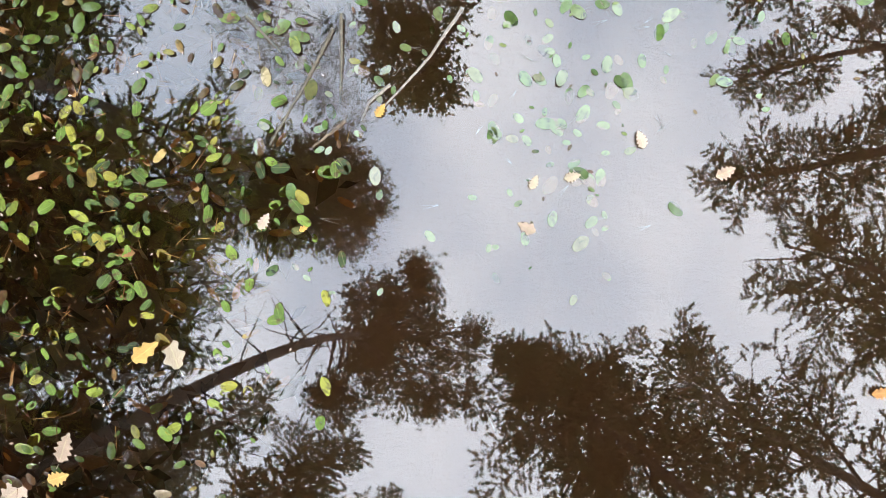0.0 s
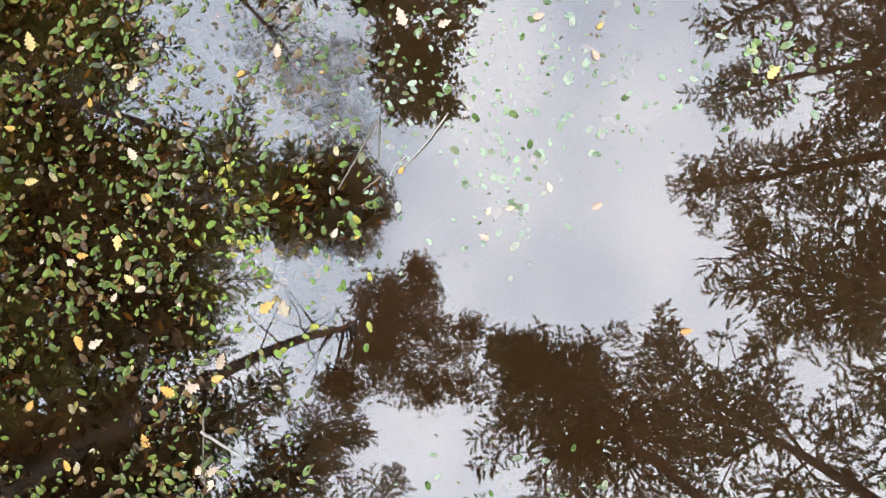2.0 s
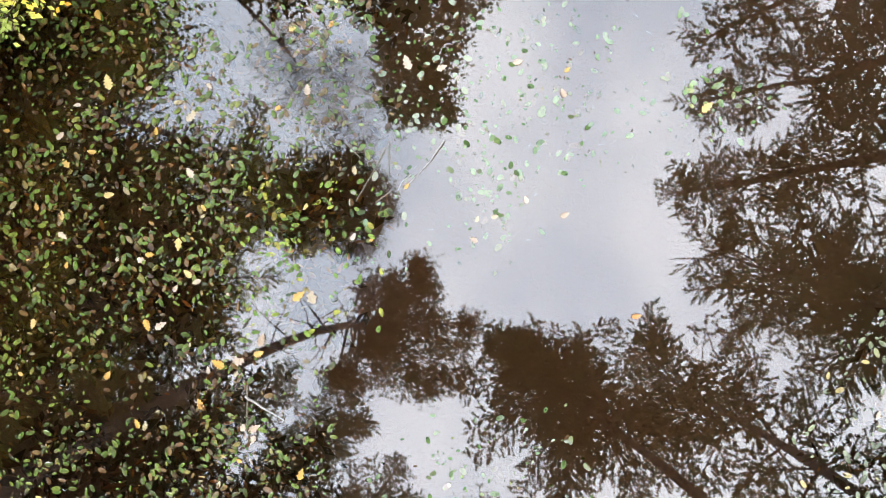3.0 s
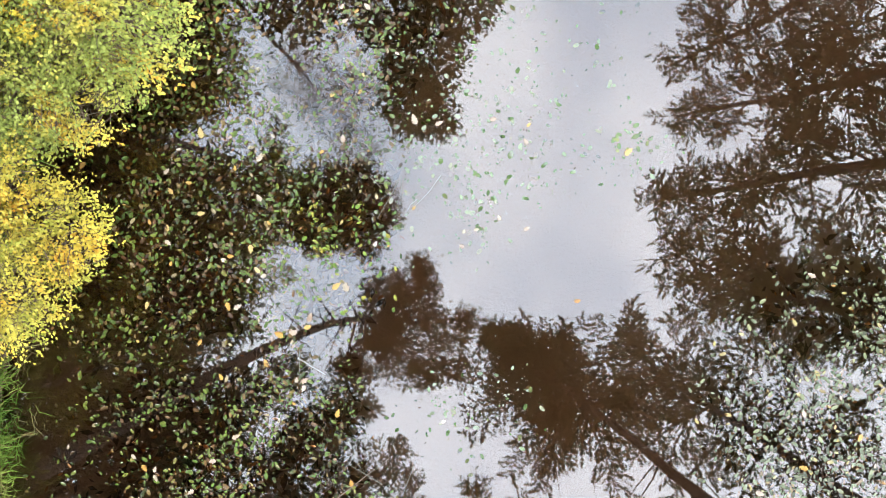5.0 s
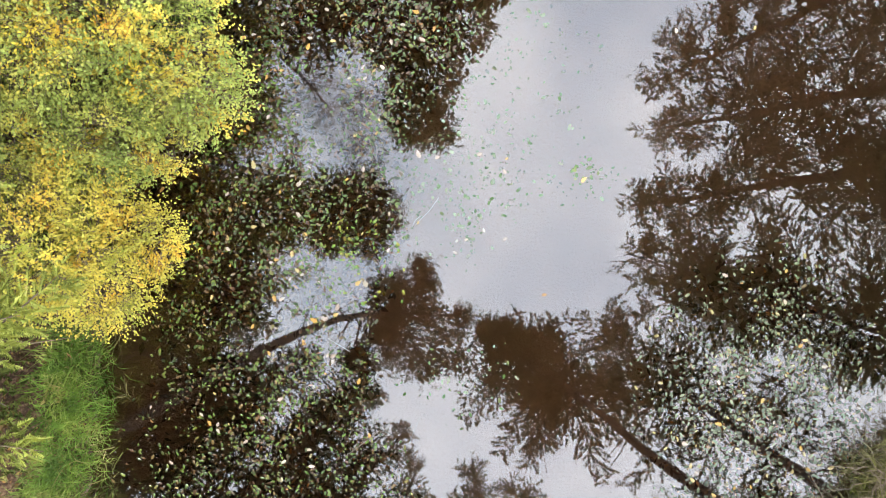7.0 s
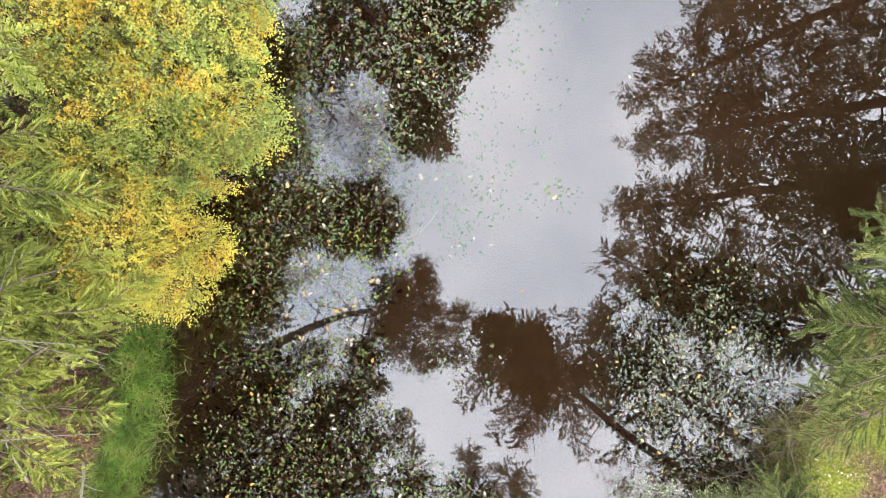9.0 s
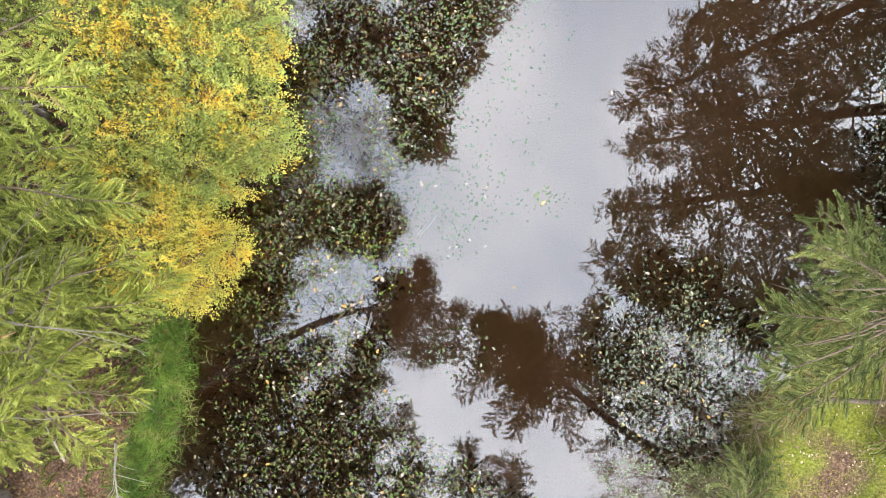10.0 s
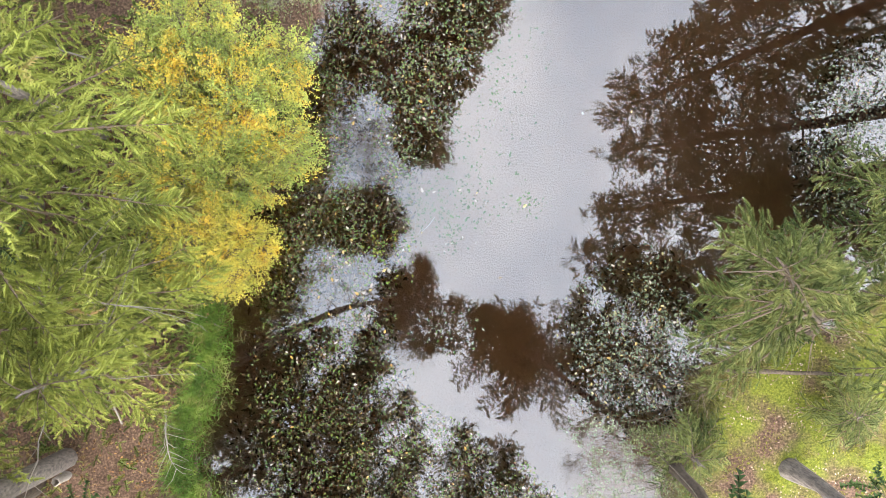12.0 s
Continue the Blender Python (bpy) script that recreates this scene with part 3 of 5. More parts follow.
def shore_distance(x, y):
    """Distance to the water's edge; negative over the pond."""
    a, b = SHORE, np.roll(SHORE, -1, 0)
    best, inside = np.full(x.shape, 1e9), np.zeros(x.shape, dtype=bool)
    for (x0, y0), (x1, y1) in zip(a, b):
        dx, dy = x1 - x0, y1 - y0
        k = np.clip(((x - x0) * dx + (y - y0) * dy) / (dx * dx + dy * dy), 0, 1)
        best = np.minimum(best, np.hypot(x - x0 - k * dx, y - y0 - k * dy))
        with np.errstate(divide="ignore", invalid="ignore"):
            inside ^= ((y0 > y) != (y1 > y)) & (x < dx * (y - y0) / dy + x0)
    return np.where(inside, -best, best)


def ripple(x, y):
    return 0.5 * np.sin(x * 2.1 + 1.3 * np.sin(y * 1.7)) + 0.5 * np.sin(y * 2.6 + 1.1 * np.sin(x * 2.3 + 0.5)) + 0.35 * np.sin(x * 6.1 + y * 4.3) * np.sin(y * 5.7 - x * 2.2)


def ground_height(x, y):
    sd = shore_distance(x, y) + 0.10 * ripple(x * 1.6, y * 1.6) + 0.05 * ripple(x * 4.7 + 1, y * 4.7)
    bank = np.where(x > 3, 0.34, 0.2)
    land = bank * (1 - np.exp(-np.maximum(sd, 0) / 0.22)) + (0.035 * ripple(x, y) + 0.02 * ripple(3.3 * x + 2, 3.3 * y)) * np.minimum(1, np.maximum(sd, 0) * 2) + 0.02 * np.minimum(np.maximum(sd, 0), 30)
    bed = -0.5 * (1 - np.exp(np.minimum(sd, 0) / 0.3)) - 0.01
    return np.where(sd > 0, land, bed)


def axis_steps(lo, hi, step):
    far = np.array([0.4, 1, 2, 4, 8, 16, 40, 100, 300, 900, 2500.0])
    return np.concatenate([lo - far[::-1], np.arange(lo, hi + 1e-6, step), hi + far])


gx, gy = np.meshgrid(axis_steps(-11, 13, 0.12), axis_steps(-9, 15, 0.12))
gz = ground_height(gx, gy)
rows_n, cols_n = gx.shape
idx = np.arange(rows_n * cols_n).reshape(rows_n, cols_n)
quad = np.stack([idx[:-1, :-1], idx[:-1, 1:], idx[1:, 1:], idx[1:, :-1]], -1).reshape(-1, 4)
ground_mesh = mesh_of("ground", [(np.stack([gx, gy, gz], -1).reshape(-1, 3), np.concatenate([quad[:, [0, 1, 2]], quad[:, [0, 2, 3]]]))], M_GROUND, smooth=True)
moss_at = ground_mesh.attributes.new("moss", "FLOAT", "POINT")
mossy = np.where(gx > 3, 0.34, 0.08).ravel()
moss_at.data.foreach_set("value", mossy.astype(np.float32))
mud_at = ground_mesh.attributes.new("mud", "FLOAT", "POINT")
mud_at.data.foreach_set("value", np.clip(-(gz - 0.02) * 25, 0, 1).ravel().astype(np.float32))
ground = tagged(new("ground", ground_mesh), "mossy forest floor with brown needles and a muddy pond bed", "ground", kind="structure")

wb = bmesh.new()
centre = SHORE.mean(0)
ring = [wb.verts.new((px + 0.35 * (px - centre[0]) / np.hypot(px - centre[0], py - centre[1]), py + 0.35 * (py - centre[1]) / np.hypot(px - centre[0], py - centre[1]), 0)) for px, py in SHORE]
wb.faces.new(ring)
bmesh.ops.triangulate(wb, faces=wb.faces[:])
wme = bpy.data.meshes.new("water")
wb.to_mesh(wme)
wb.free()
wme.materials.append(M_WATER)
if wme.polygons[0].normal.z < 0:
    wme.flip_normals()
water = tagged(new("water", wme), "still brown bog water mirroring the trees and sky", "water", kind="structure")

# ---- trees round the pond ----
SPRUCE_LABEL = "tall spruce leaning over the pond from its bank"
DARK = dict(spray=SPRAY_WIDE, shoot=0.23, side_reach=0.36, jitter=0.4, step=0.3, ragged=-0.24, hang=0.7)
COMB = dict(spray=SPRAY_WIDE, shoot=0.21, side_reach=0.3, jitter=0.2, step=0.37, rise=0.3, droop=0.3, ragged=-0.22)
LIGHT = dict(spray=SPRAY_DENSE, shoot=0.19, bough_bark=M_TWIG_DARK, step=0.25, jitter=0.3, side_reach=0.38, ragged=-0.22, grey=5)
conifer("spruce_tree", (-8.0, 1.2, 0.2), (-3.0, 1.5, 17.0), 2.6, 2.0, M_SPRUCE, M_BARK, "light green spruce leaning far over the yellow bushes", 11, branches=125, full=0.5, trunk_r=0.05, toward=(0, 1), **LIGHT)
conifer("spruce_tree", (-9.0, -1.2, 0.2), (-5.8, -0.6, 16.0), 2.9, 1.2, M_SPRUCE, M_BARK, "light green spruce behind the sedge on the bank", 12, branches=76, full=0.5, toward=(-3, 4), bias=0.45, **LIGHT)
conifer("spruce_tree", (-8.8, 4.5, 0.2), (-6.8, 4.2, 11.0), 2.6, 1.0, M_SPRUCE, M_BARK, "light green spruce behind the tall yellow bush", 13, branches=110, full=0.5, toward=(0, 4), **LIGHT)
conifer("spruce_tree", (-6.4, -1.9, 0.2), (-5.3, -1.6, 5.6), 1.8, 0.5, M_SPRUCE, M_BARK, "young light green spruce close to the sedge", 24, branches=44, full=0.6, toward=(-4, 1), bias=0.4, trunk_r=0.07, dead=6, **LIGHT)
conifer("spruce_tree", (-6.4, -0.6, 0.2), (-5.7, -0.5, 4.6), 1.8, 0.5, M_SPRUCE, M_BARK, "young light green spruce behind the yellow bush", 25, branches=48, full=0.6, toward=(0, 0), trunk_r=0.07, dead=6, **LIGHT)
conifer("spruce_tree", (-9.8, -6.6, 0.2), (-6.6, -4.8, 17.0), 2.7, 4.0, M_SPRUCE_DARK, M_BARK_DARK, SPRUCE_LABEL, 26, branches=75, full=0.5, **DARK)
conifer("spruce_tree", (-8.7, -4.9, 0.2), (-6.9, -3.9, 11.5), 2.5, 5.0, M_SPRUCE_DARK, M_BARK_DARK, "dark spruce behind the grey pine trunk", 28, branches=60, full=0.5, **DARK)
conifer("spruce_tree", (-8.2, -4.4, 0.2), (-4.5, -3.6, 16.0), 2.3, 6.0, M_SPRUCE_DARK, M_BARK_DARK, "dark slender spruce close behind the pine", 29, branches=60, full=0.7, **COMB)
conifer("spruce_tree", (-5.4, -7.6, 0.2), (-1.3, -5.9, 15.0), 2.3, 5.0, M_SPRUCE_DARK, M_BARK_DARK, SPRUCE_LABEL, 14, branches=96, full=0.8, **COMB)
conifer("spruce_tree", (-6.0, -5.6, 0.2), (-2.35, -4.45, 15.2), 2.2, 3.5, M_SPRUCE_DARK, M_BARK_DARK, SPRUCE_LABEL, 38, branches=105, full=0.8, **{**COMB, "ragged": -0.45, "rise": 0.45})
conifer("spruce_tree", (-2.6, -9.8, 0.2), (-1.1, -7.75, 17.4), 2.3, 3.0, M_SPRUCE_DARK, M_BARK_DARK, "upright spruce behind the end of the pond", 27, branches=95, full=0.8, **COMB)
conifer("spruce_tree", (2.9, -10.2, 0.2), (2.3, -8.2, 17.0), 2.0, 3.0, M_SPRUCE_DARK, M_BARK_DARK, "upright spruce behind the end of the pond", 39, branches=85, full=0.8, **COMB)
conifer("spruce_tree", (-4.6, -10.0, 0.2), (-3.4, -7.9, 16.0), 2.4, 3.0, M_SPRUCE_DARK, M_BARK_DARK, "upright spruce behind the end of the pond", 40, branches=85, full=0.8, **COMB)
conifer("spruce_tree", (0.6, -9.9, 0.2), (0.95, -7.95, 18.2), 2.2, 3.0, M_SPRUCE_DARK, M_BARK_DARK, "tall upright spruce behind the end of the pond", 15, branches=90, full=0.8, **COMB)
conifer("spruce_tree", (4.7, -4.3, 0.1), (1.75, -2.95, 17.4), 2.4, 8.8, M_SPRUCE_DARK, M_BARK_DARK, "tall spruce at the water's edge below the mossy bank", 16, branches=112, toward=(2.0, -14), bias=0.3, bend=1.1, full=0.5, trunk_r=0.11, droop=0.4, **DARK)
conifer("spruce_tree", (7.6, -1.7, 0.3), (4.1, -0.15, 6.3), 1.75, 0.6, M_SPRUCE_MID, M_BARK_DARK, "green spruce on the mossy point leaning low over the water", 18, branches=90, full=0.5, toward=(3.6, -2.2), bias=0.35, bare=(0.35, -0.94), shoot=0.18, spray=SPRAY_DENSE, step=0.25, side_reach=0.36, jitter=0.25, dead=14, bough_bark=M_TWIG_DARK, bend=1.1, trunk_r=0.045, ragged=-0.1)
conifer("spruce_tree", (9.9, 0.3, 0.2), (7.7, 0.9, 4.7), 1.7, 0.6, M_SPRUCE_MID, M_BARK, "young green spruce reaching out from the far bank", 42, branches=54, full=0.5, shoot=0.17, spray=SPRAY_OPEN, step=0.28, side_reach=0.34, jitter=0.45, dead=8, bough_bark=M_TWIG_DARK, trunk_r=0.06)
conifer("spruce_tree", (9.6, -1.7, 0.3), (6.0, -0.95, 10.6), 2.0, 2.0, M_SPRUCE_MID, M_BARK, "green spruce behind the leaning one on the point", 41, branches=48, full=0.45, shoot=0.2, spray=SPRAY_DENSE, step=0.3, side_reach=0.34, jitter=0.35, bough_bark=M_BARK_DARK, trunk_r=0.11)
conifer("spruce_tree", (10.9, 1.7, 0.3), (6.9, 1.5, 16.8), 2.0, 3.0, M_SPRUCE_DARK, M_BARK_DARK, SPRUCE_LABEL, 19, branches=88, full=0.42, trunk_r=0.2, **DARK)
conifer("spruce_tree", (11.0, 2.9, 0.3), (8.0, 4.3, 17.2), 2.4, 3.5, M_SPRUCE_DARK, M_BARK_DARK, SPRUCE_LABEL, 20, branches=84, full=0.45, **DARK)
conifer("spruce_tree", (11.7, 6.0, 0.3), (6.9, 5.3, 13.8), 2.1, 3.0, M_SPRUCE_DARK, M_BARK_DARK, SPRUCE_LABEL, 21, branches=66, full=0.45, **DARK)
conifer("spruce_tree", (12.4, 8.2, 0.3), (8.7, 7.1, 15.0), 2.2, 3.0, M_SPRUCE_DARK, M_BARK_DARK, SPRUCE_LABEL, 37, branches=50, full=0.5, **DARK)
conifer("spruce_tree", (15.4, 6.8, 0.3), (13.4, 6.9, 17.0), 2.7, 3.0, M_SPRUCE_DARK, M_BARK_DARK, SPRUCE_LABEL, 36, branches=50, full=0.5, **DARK)
conifer("spruce_tree", (14.6, 11.2, 0.3), (12.6, 10.4, 21.0), 2.6, 5.0, M_SPRUCE_DARK, M_BARK_DARK, SPRUCE_LABEL, 22, branches=72, full=0.5, **DARK)
for k, (x, y, tx, ty, tz, r) in enumerate([(5.0, -4.05, 4.7, -3.9, 1.9, 0.85), (8.2, -3.4, 7.9, -3.2, 1.5, 0.8)]):
    conifer("spruce_sapling", (x, y, 0.2), (tx, ty, tz), r, 0.1, M_SPRUCE_MID, M_BARK, "small open green spruce sapling on the mossy bank", 300 + k, branches=24, full=0.6, trunk_r=0.025, dead=0, shoot=0.13, step=0.3, spray=SPRAY_OPEN, bough_bark=M_TWIG_DARK)

conifer("spruce_tree", (7.0, -4.45, 0.3), (6.0, -3.6, 18.5), 2.4, 5.0, M_SPRUCE_DARK, M_BARK, "dark slender spruce on the mossy bank, bare low down", 17, branches=64, full=0.4, trunk_r=0.13, **DARK)
for k, (x, y, tx, ty, tz) in enumerate([(-9.7, 0.9, -6.5, 0.6, 15.5), (-9.5, -2.3, -6.6, -1.8, 16.0), (-9.6, 2.9, -7.8, 2.2, 13.0)]):
    conifer("spruce_tree", (x, y, 0.2), (tx, ty, tz), 2.5, 6.0, M_SPRUCE_DARK, M_BARK_DARK, "dark spruce behind the light green ones", 220 + k, branches=85, full=0.5, **DARK)
for k, (bx, by, tx, ty, tz) in enumerate([(-12.6, -5.6, -10.6, -5.0, 18.0), (-12.2, -2.0, -10.0, -1.6, 17.0), (-12.8, 1.6, -10.4, 1.8, 19.0), (-12.0, 5.2, -10.2, 4.9, 17.5), (-11.6, 8.2, -9.6, 7.2, 18.0), (-9.8, -0.2, -8.0, 0.2, 18.5), (-10.6, 7.0, -8.1, 5.5, 15.5)]):
    conifer("spruce_tree", (bx, by, 0.3), (tx, ty, tz), 2.7, 4.0, M_SPRUCE_DARK, M_BARK_DARK, "dark spruce standing back in the forest", 200 + k, branches=90, full=0.45, **DARK)


def pine(name, base, way, limbs, label, seed):
    """A leaning pine: bare trunk with dead snags, and a broad clumpy crown at its top."""
    rng = np.random.default_rng(seed)
    t = thing(name, *base)
    pts = np.array([base] + way, dtype=float)
    zs = np.linspace(pts[0, 2], pts[-1, 2], 18)
    axis = np.stack([np.interp(zs, pts[:, 2], pts[:, q]) for q in range(3)], 1)
    for _ in range(3):
        axis[1:-1] = (axis[:-2] + axis[1:-1] * 2 + axis[2:]) / 4
    u = np.linspace(0, 1, len(axis))
    trunk = part("trunk", [tube(axis, 0.19 * (1 - u) ** 0.7 + 0.02, 10)], M_BARK, t, smooth=True)
    pieces, ends = [], []
    for i in range(36):
        k = rng.uniform(0.45, 0.8)
        c = np.array([np.interp(k, u, axis[:, q]) for q in range(3)])
        a, L = rng.uniform(0, 6.28), rng.uniform(0.5, 1.8)
        v = np.linspace(0, 1, 6)
        way_ = c + np.array((math.cos(a), math.sin(a), rng.uniform(0.0, 0.5))) * (L * v)[:, None] + np.cumsum(rng.normal(0, 0.035, (6, 3)), 0)
        pieces.append(tube(way_, 0.02 * (1 - v) + 0.004, 4))
        for q in range(3):
            s = way_[rng.integers(2, 5)]
            pieces.append(twigs(s[None], s[None] + rng.normal(0, 0.22, (1, 3)), 0.005))
    for piece in pieces:
        part("snag", [piece], M_BARK_DARK, trunk, "bare dead branch")
    pieces = []
    for (x, y, z, r) in limbs:
        c = np.array([np.interp(max(z - 1.2, 9), axis[:, 2], axis[:, q]) for q in range(3)])
        e = np.array((x, y, z))
        v = np.linspace(0, 1, 7)
        w = c + (e - c) * v[:, None] + rng.normal(0, 0.05, (7, 3)) * v[:, None] + np.array((0, 0, 0.3)) * np.sin(v * 3.1)[:, None]
        pieces.append(tube(w, 0.045 * (1 - v) + 0.01, 5))
        for j in range(11):
            s = w[rng.integers(3, 7)]
            q = e + unit(rng.normal(0, 1, 3)) * r * rng.uniform(0.45, 1.0) * (1, 1, 0.6)
            m = (s + q) / 2 + rng.normal(0, 0.08, 3)
            pieces.append(tube(np.array([s, m, q]), [0.016, 0.011, 0.005], 4))
            cl = q + rng.normal(0, 1, (30, 3)) * (0.19, 0.19, 0.10)
            ends.append(cl)
            pieces.append(twigs(np.repeat(q[None], 8, 0), cl[:8], 0.004))
    for piece in pieces:
        part("bough", [piece], M_BARK_DARK, t)
    p = np.concatenate(ends)
    d = unit(rng.normal(0, 1, p.shape))
    x, y = frames(d)
    part("crown", [stamp(TUFT, p, d, x, y, rng.uniform(0.07, 0.12, len(p)))], M_PINE, t)
    return tagged(t, label, "tree", "trees round the pond")


pine("pine_tree", (-7.5, -3.9, 0.2), [(-6.3, -3.2, 5.5), (-5.2, -2.6, 9.0), (-3.7, -2.0, 12.5), (-2.6, -1.9, 15.0), (-1.0, -2.6, 19.0)],
     [(-2.2, -2.0, 16.4, 0.9), (-1.6, -2.8, 17.4, 1.0), (-0.8, -2.0, 18.0, 0.8), (-0.2, -2.6, 18.2, 0.9), (-1.4, -1.3, 17.6, 0.65), (-0.6, -3.6, 18.6, 0.8),
      (-1.5, -3.9, 18.2, 0.9), (-2.5, -3.6, 17.0, 0.8), (-2.9, -4.3, 16.6, 0.45), (-1.0, -4.5, 19.0, 0.6), (0.3, -3.1, 18.8, 0.6), (-0.6, -1.0, 17.2, 0.5), (-2.0, -2.9, 18.6, 0.9), (-2.1, -1.1, 16.4, 0.6), (-0.8, -0.5, 17.2, 0.45), (-3.3, -3.7, 16.0, 0.4), (-1.2, -2.2, 16.8, 1.0), (-1.5, -1.6, 17.5, 0.75), (-0.7, -1.4, 17.5, 0.65), (-1.9, -2.5, 17.3, 0.8), (-2.3, -3.1, 17.2, 0.6), (0.75, -2.45, 17.7, 0.42), (0.35, -3.85, 16.5, 0.5), (-0.5, -4.0, 16.6, 0.5), (-3.0, -3.6, 16.4, 0.4)],
     "leaning pine with grey trunk, dead snags and broad crown", 31)

broadleaf("alder_tree", (-3.4, 8.3, 0.2), (-1.9, 7.2, 9.5), [(-0.9, 5.0, 16.5, 1.1, 1.4, 2.0), (-0.4, 6.2, 15.0, 1.4, 1.5, 2.2), (-1.2, 7.2, 13.0, 1.6, 1.5, 2.2), (-0.1, 4.6, 17.0, 0.8, 1.0, 1.2), (0.9, 7.6, 14.0, 1.1, 1.4, 1.6), (-2.7, 7.4, 10.5, 1.1, 1.2, 1.8), (-3.2, 6.0, 9.5, 1.1, 1.1, 1.6)],
          3900, 0.11, M_BROAD, M_BARK_DARK, "tall alder with dense dark crown leaning over water", "tree", 32, "trees round the pond", per=7, trunk_r=0.17, stem_r=0.05)
broadleaf("alder_tree", (-1.6, 12.8, 0.2), (-0.4, 11.6, 9.0), [(1.6, 10.0, 15.5, 1.6, 1.6, 2.4), (1.9, 10.6, 13.5, 1.4, 1.6, 2.4), (0.2, 9.4, 13.0, 1.4, 1.5, 2.2)],
          2400, 0.11, M_BROAD, M_BARK_DARK, "tall alder with dense dark crown leaning over water", "tree", 33, "trees round the pond", per=7, trunk_r=0.17, stem_r=0.05)
broadleaf("birch_tree", (-6.6, 2.6, 0.2), (-4.6, 2.2, 9.5), [(-2.6, 2.0, 14.0, 1.0, 0.9, 1.5), (-1.9, 1.4, 15.0, 0.7, 0.9, 1.2), (-3.2, 1.0, 13.0, 1.0, 1.0, 1.6), (-2.3, 0.4, 14.2, 0.7, 0.7, 1.0)],
          3600, 0.068, M_BROAD, M_BARK, "slender birch with thin airy crown over the pond", "tree", 34, "trees round the pond", per=6, trunk_r=0.11, stem_r=0.018, gap=0.2)
broadleaf("birch_tree", (-5.6, 6.6, 0.2), (-3.7, 5.0, 11.3), [(-3.0, 4.2, 13.5, 1.2, 1.1, 1.6), (-2.4, 3.4, 14.5, 0.9, 0.9, 1.2), (-3.7, 4.9, 12.5, 1.1, 1.1, 1.6), (-2.2, 4.8, 14.0, 0.8, 0.8, 1.2)],
          2200, 0.042, M_BROAD, M_BARK, "slender birch with thin airy crown over the pond", "tree", 35, "trees round the pond", per=5, trunk_r=0.09, stem_r=0.018, gap=0.42)

# ---- bushes on the bank ----
broadleaf("willow_bush", (-4.2, 3.0, 0.2), (-4.2, 3.0, 0.2), [(-3.9, 3.2, 1.8, 1.2, 1.3, 0.8), (-3.1, 2.9, 1.15, 1.0, 1.2, 0.6), (-2.85, 3.65, 1.25, 0.8, 0.9, 0.55), (-4.5, 2.4, 1.6, 0.9, 0.9, 0.8), (-2.8, 2.1, 0.9, 0.8, 0.7, 0.5), (-4.3, 4.2, 1.8, 1.0, 0.9, 0.7), (-4.9, 3.3, 2.0, 0.9, 1.0, 0.7)],
          7800, 0.041, M_BUSH_GREEN, M_TWIG_DARK, "rounded yellow-green willow bush hanging over the water", "bush", 41, "bushes on the bank", per=12, stems=5, stem_r=0.02, gap=0.25)
broadleaf("willow_bush", (-4.3, 1.3, 0.2), (-4.3, 1.3, 0.2), [(-3.9, 1.5, 1.0, 0.8, 0.7, 0.5), (-3.3, 1.6, 0.7, 0.6, 0.6, 0.35), (-4.7, 1.45, 1.3, 0.8, 0.65, 0.5), (-5.4, 1.3, 1.4, 0.7, 0.7, 0.5)],
          4600, 0.036, M_BUSH_GREEN, M_TWIG_DARK, "low yellow-green willow bush at the water's edge", "bush", 42, "bushes on the bank", per=12, stems=5, stem_r=0.015, gap=0.25)
broadleaf("buckthorn_bush", (-4.6, 0.2, 0.2), (-4.6, 0.2, 0.2), [(-4.4, 0.4, 1.4, 0.9, 1.0, 0.6), (-3.9, -0.1, 0.9, 0.7, 0.75, 0.5), (-3.5, 0.3, 0.6, 0.5, 0.55, 0.3), (-4.1, 0.9, 1.0, 0.7, 0.6, 0.5)],
          3900, 0.036, M_BUSH_YELLOW, M_TWIG_DARK, "bright autumn-yellow bush hanging over the water", "bush", 43, "bushes on the bank", per=12, stems=5, stem_r=0.015, gap=0.25)
broadleaf("buckthorn_bush", (-4.5, 2.9, 0.2), (-4.5, 2.9, 0.2), [(-4.6, 3.0, 2.15, 0.6, 0.6, 0.35), (-3.9, 2.5, 1.9, 0.55, 0.6, 0.35), (-3.5, 3.2, 1.9, 0.45, 0.45, 0.3), (-4.2, 3.6, 2.1, 0.5, 0.45, 0.3), (-3.2, 2.2, 1.2, 0.35, 0.4, 0.25)],
          1500, 0.037, M_BUSH_ORANGE, M_TWIG_DARK, "orange-yellow autumn bush grown through the willow", "bush", 46, "bushes on the bank", per=8, stems=5, stem_r=0.013, gap=0.5)
broadleaf("grey_willow_bush", (-2.9, 5.3, 0.2), (-2.9, 5.3, 0.2), [(-2.7, 5.1, 1.3, 0.9, 0.6, 0.5), (-2.0, 5.3, 0.9, 0.6, 0.5, 0.4), (-3.4, 5.4, 1.5, 0.8, 0.7, 0.6)],
          1100, 0.04, M_GREY_WILLOW, M_TWIG, "thin grey-green willow bush with bare twigs", "bush", 44, "bushes on the bank", per=5, stems=5, stem_r=0.012, gap=0.4)
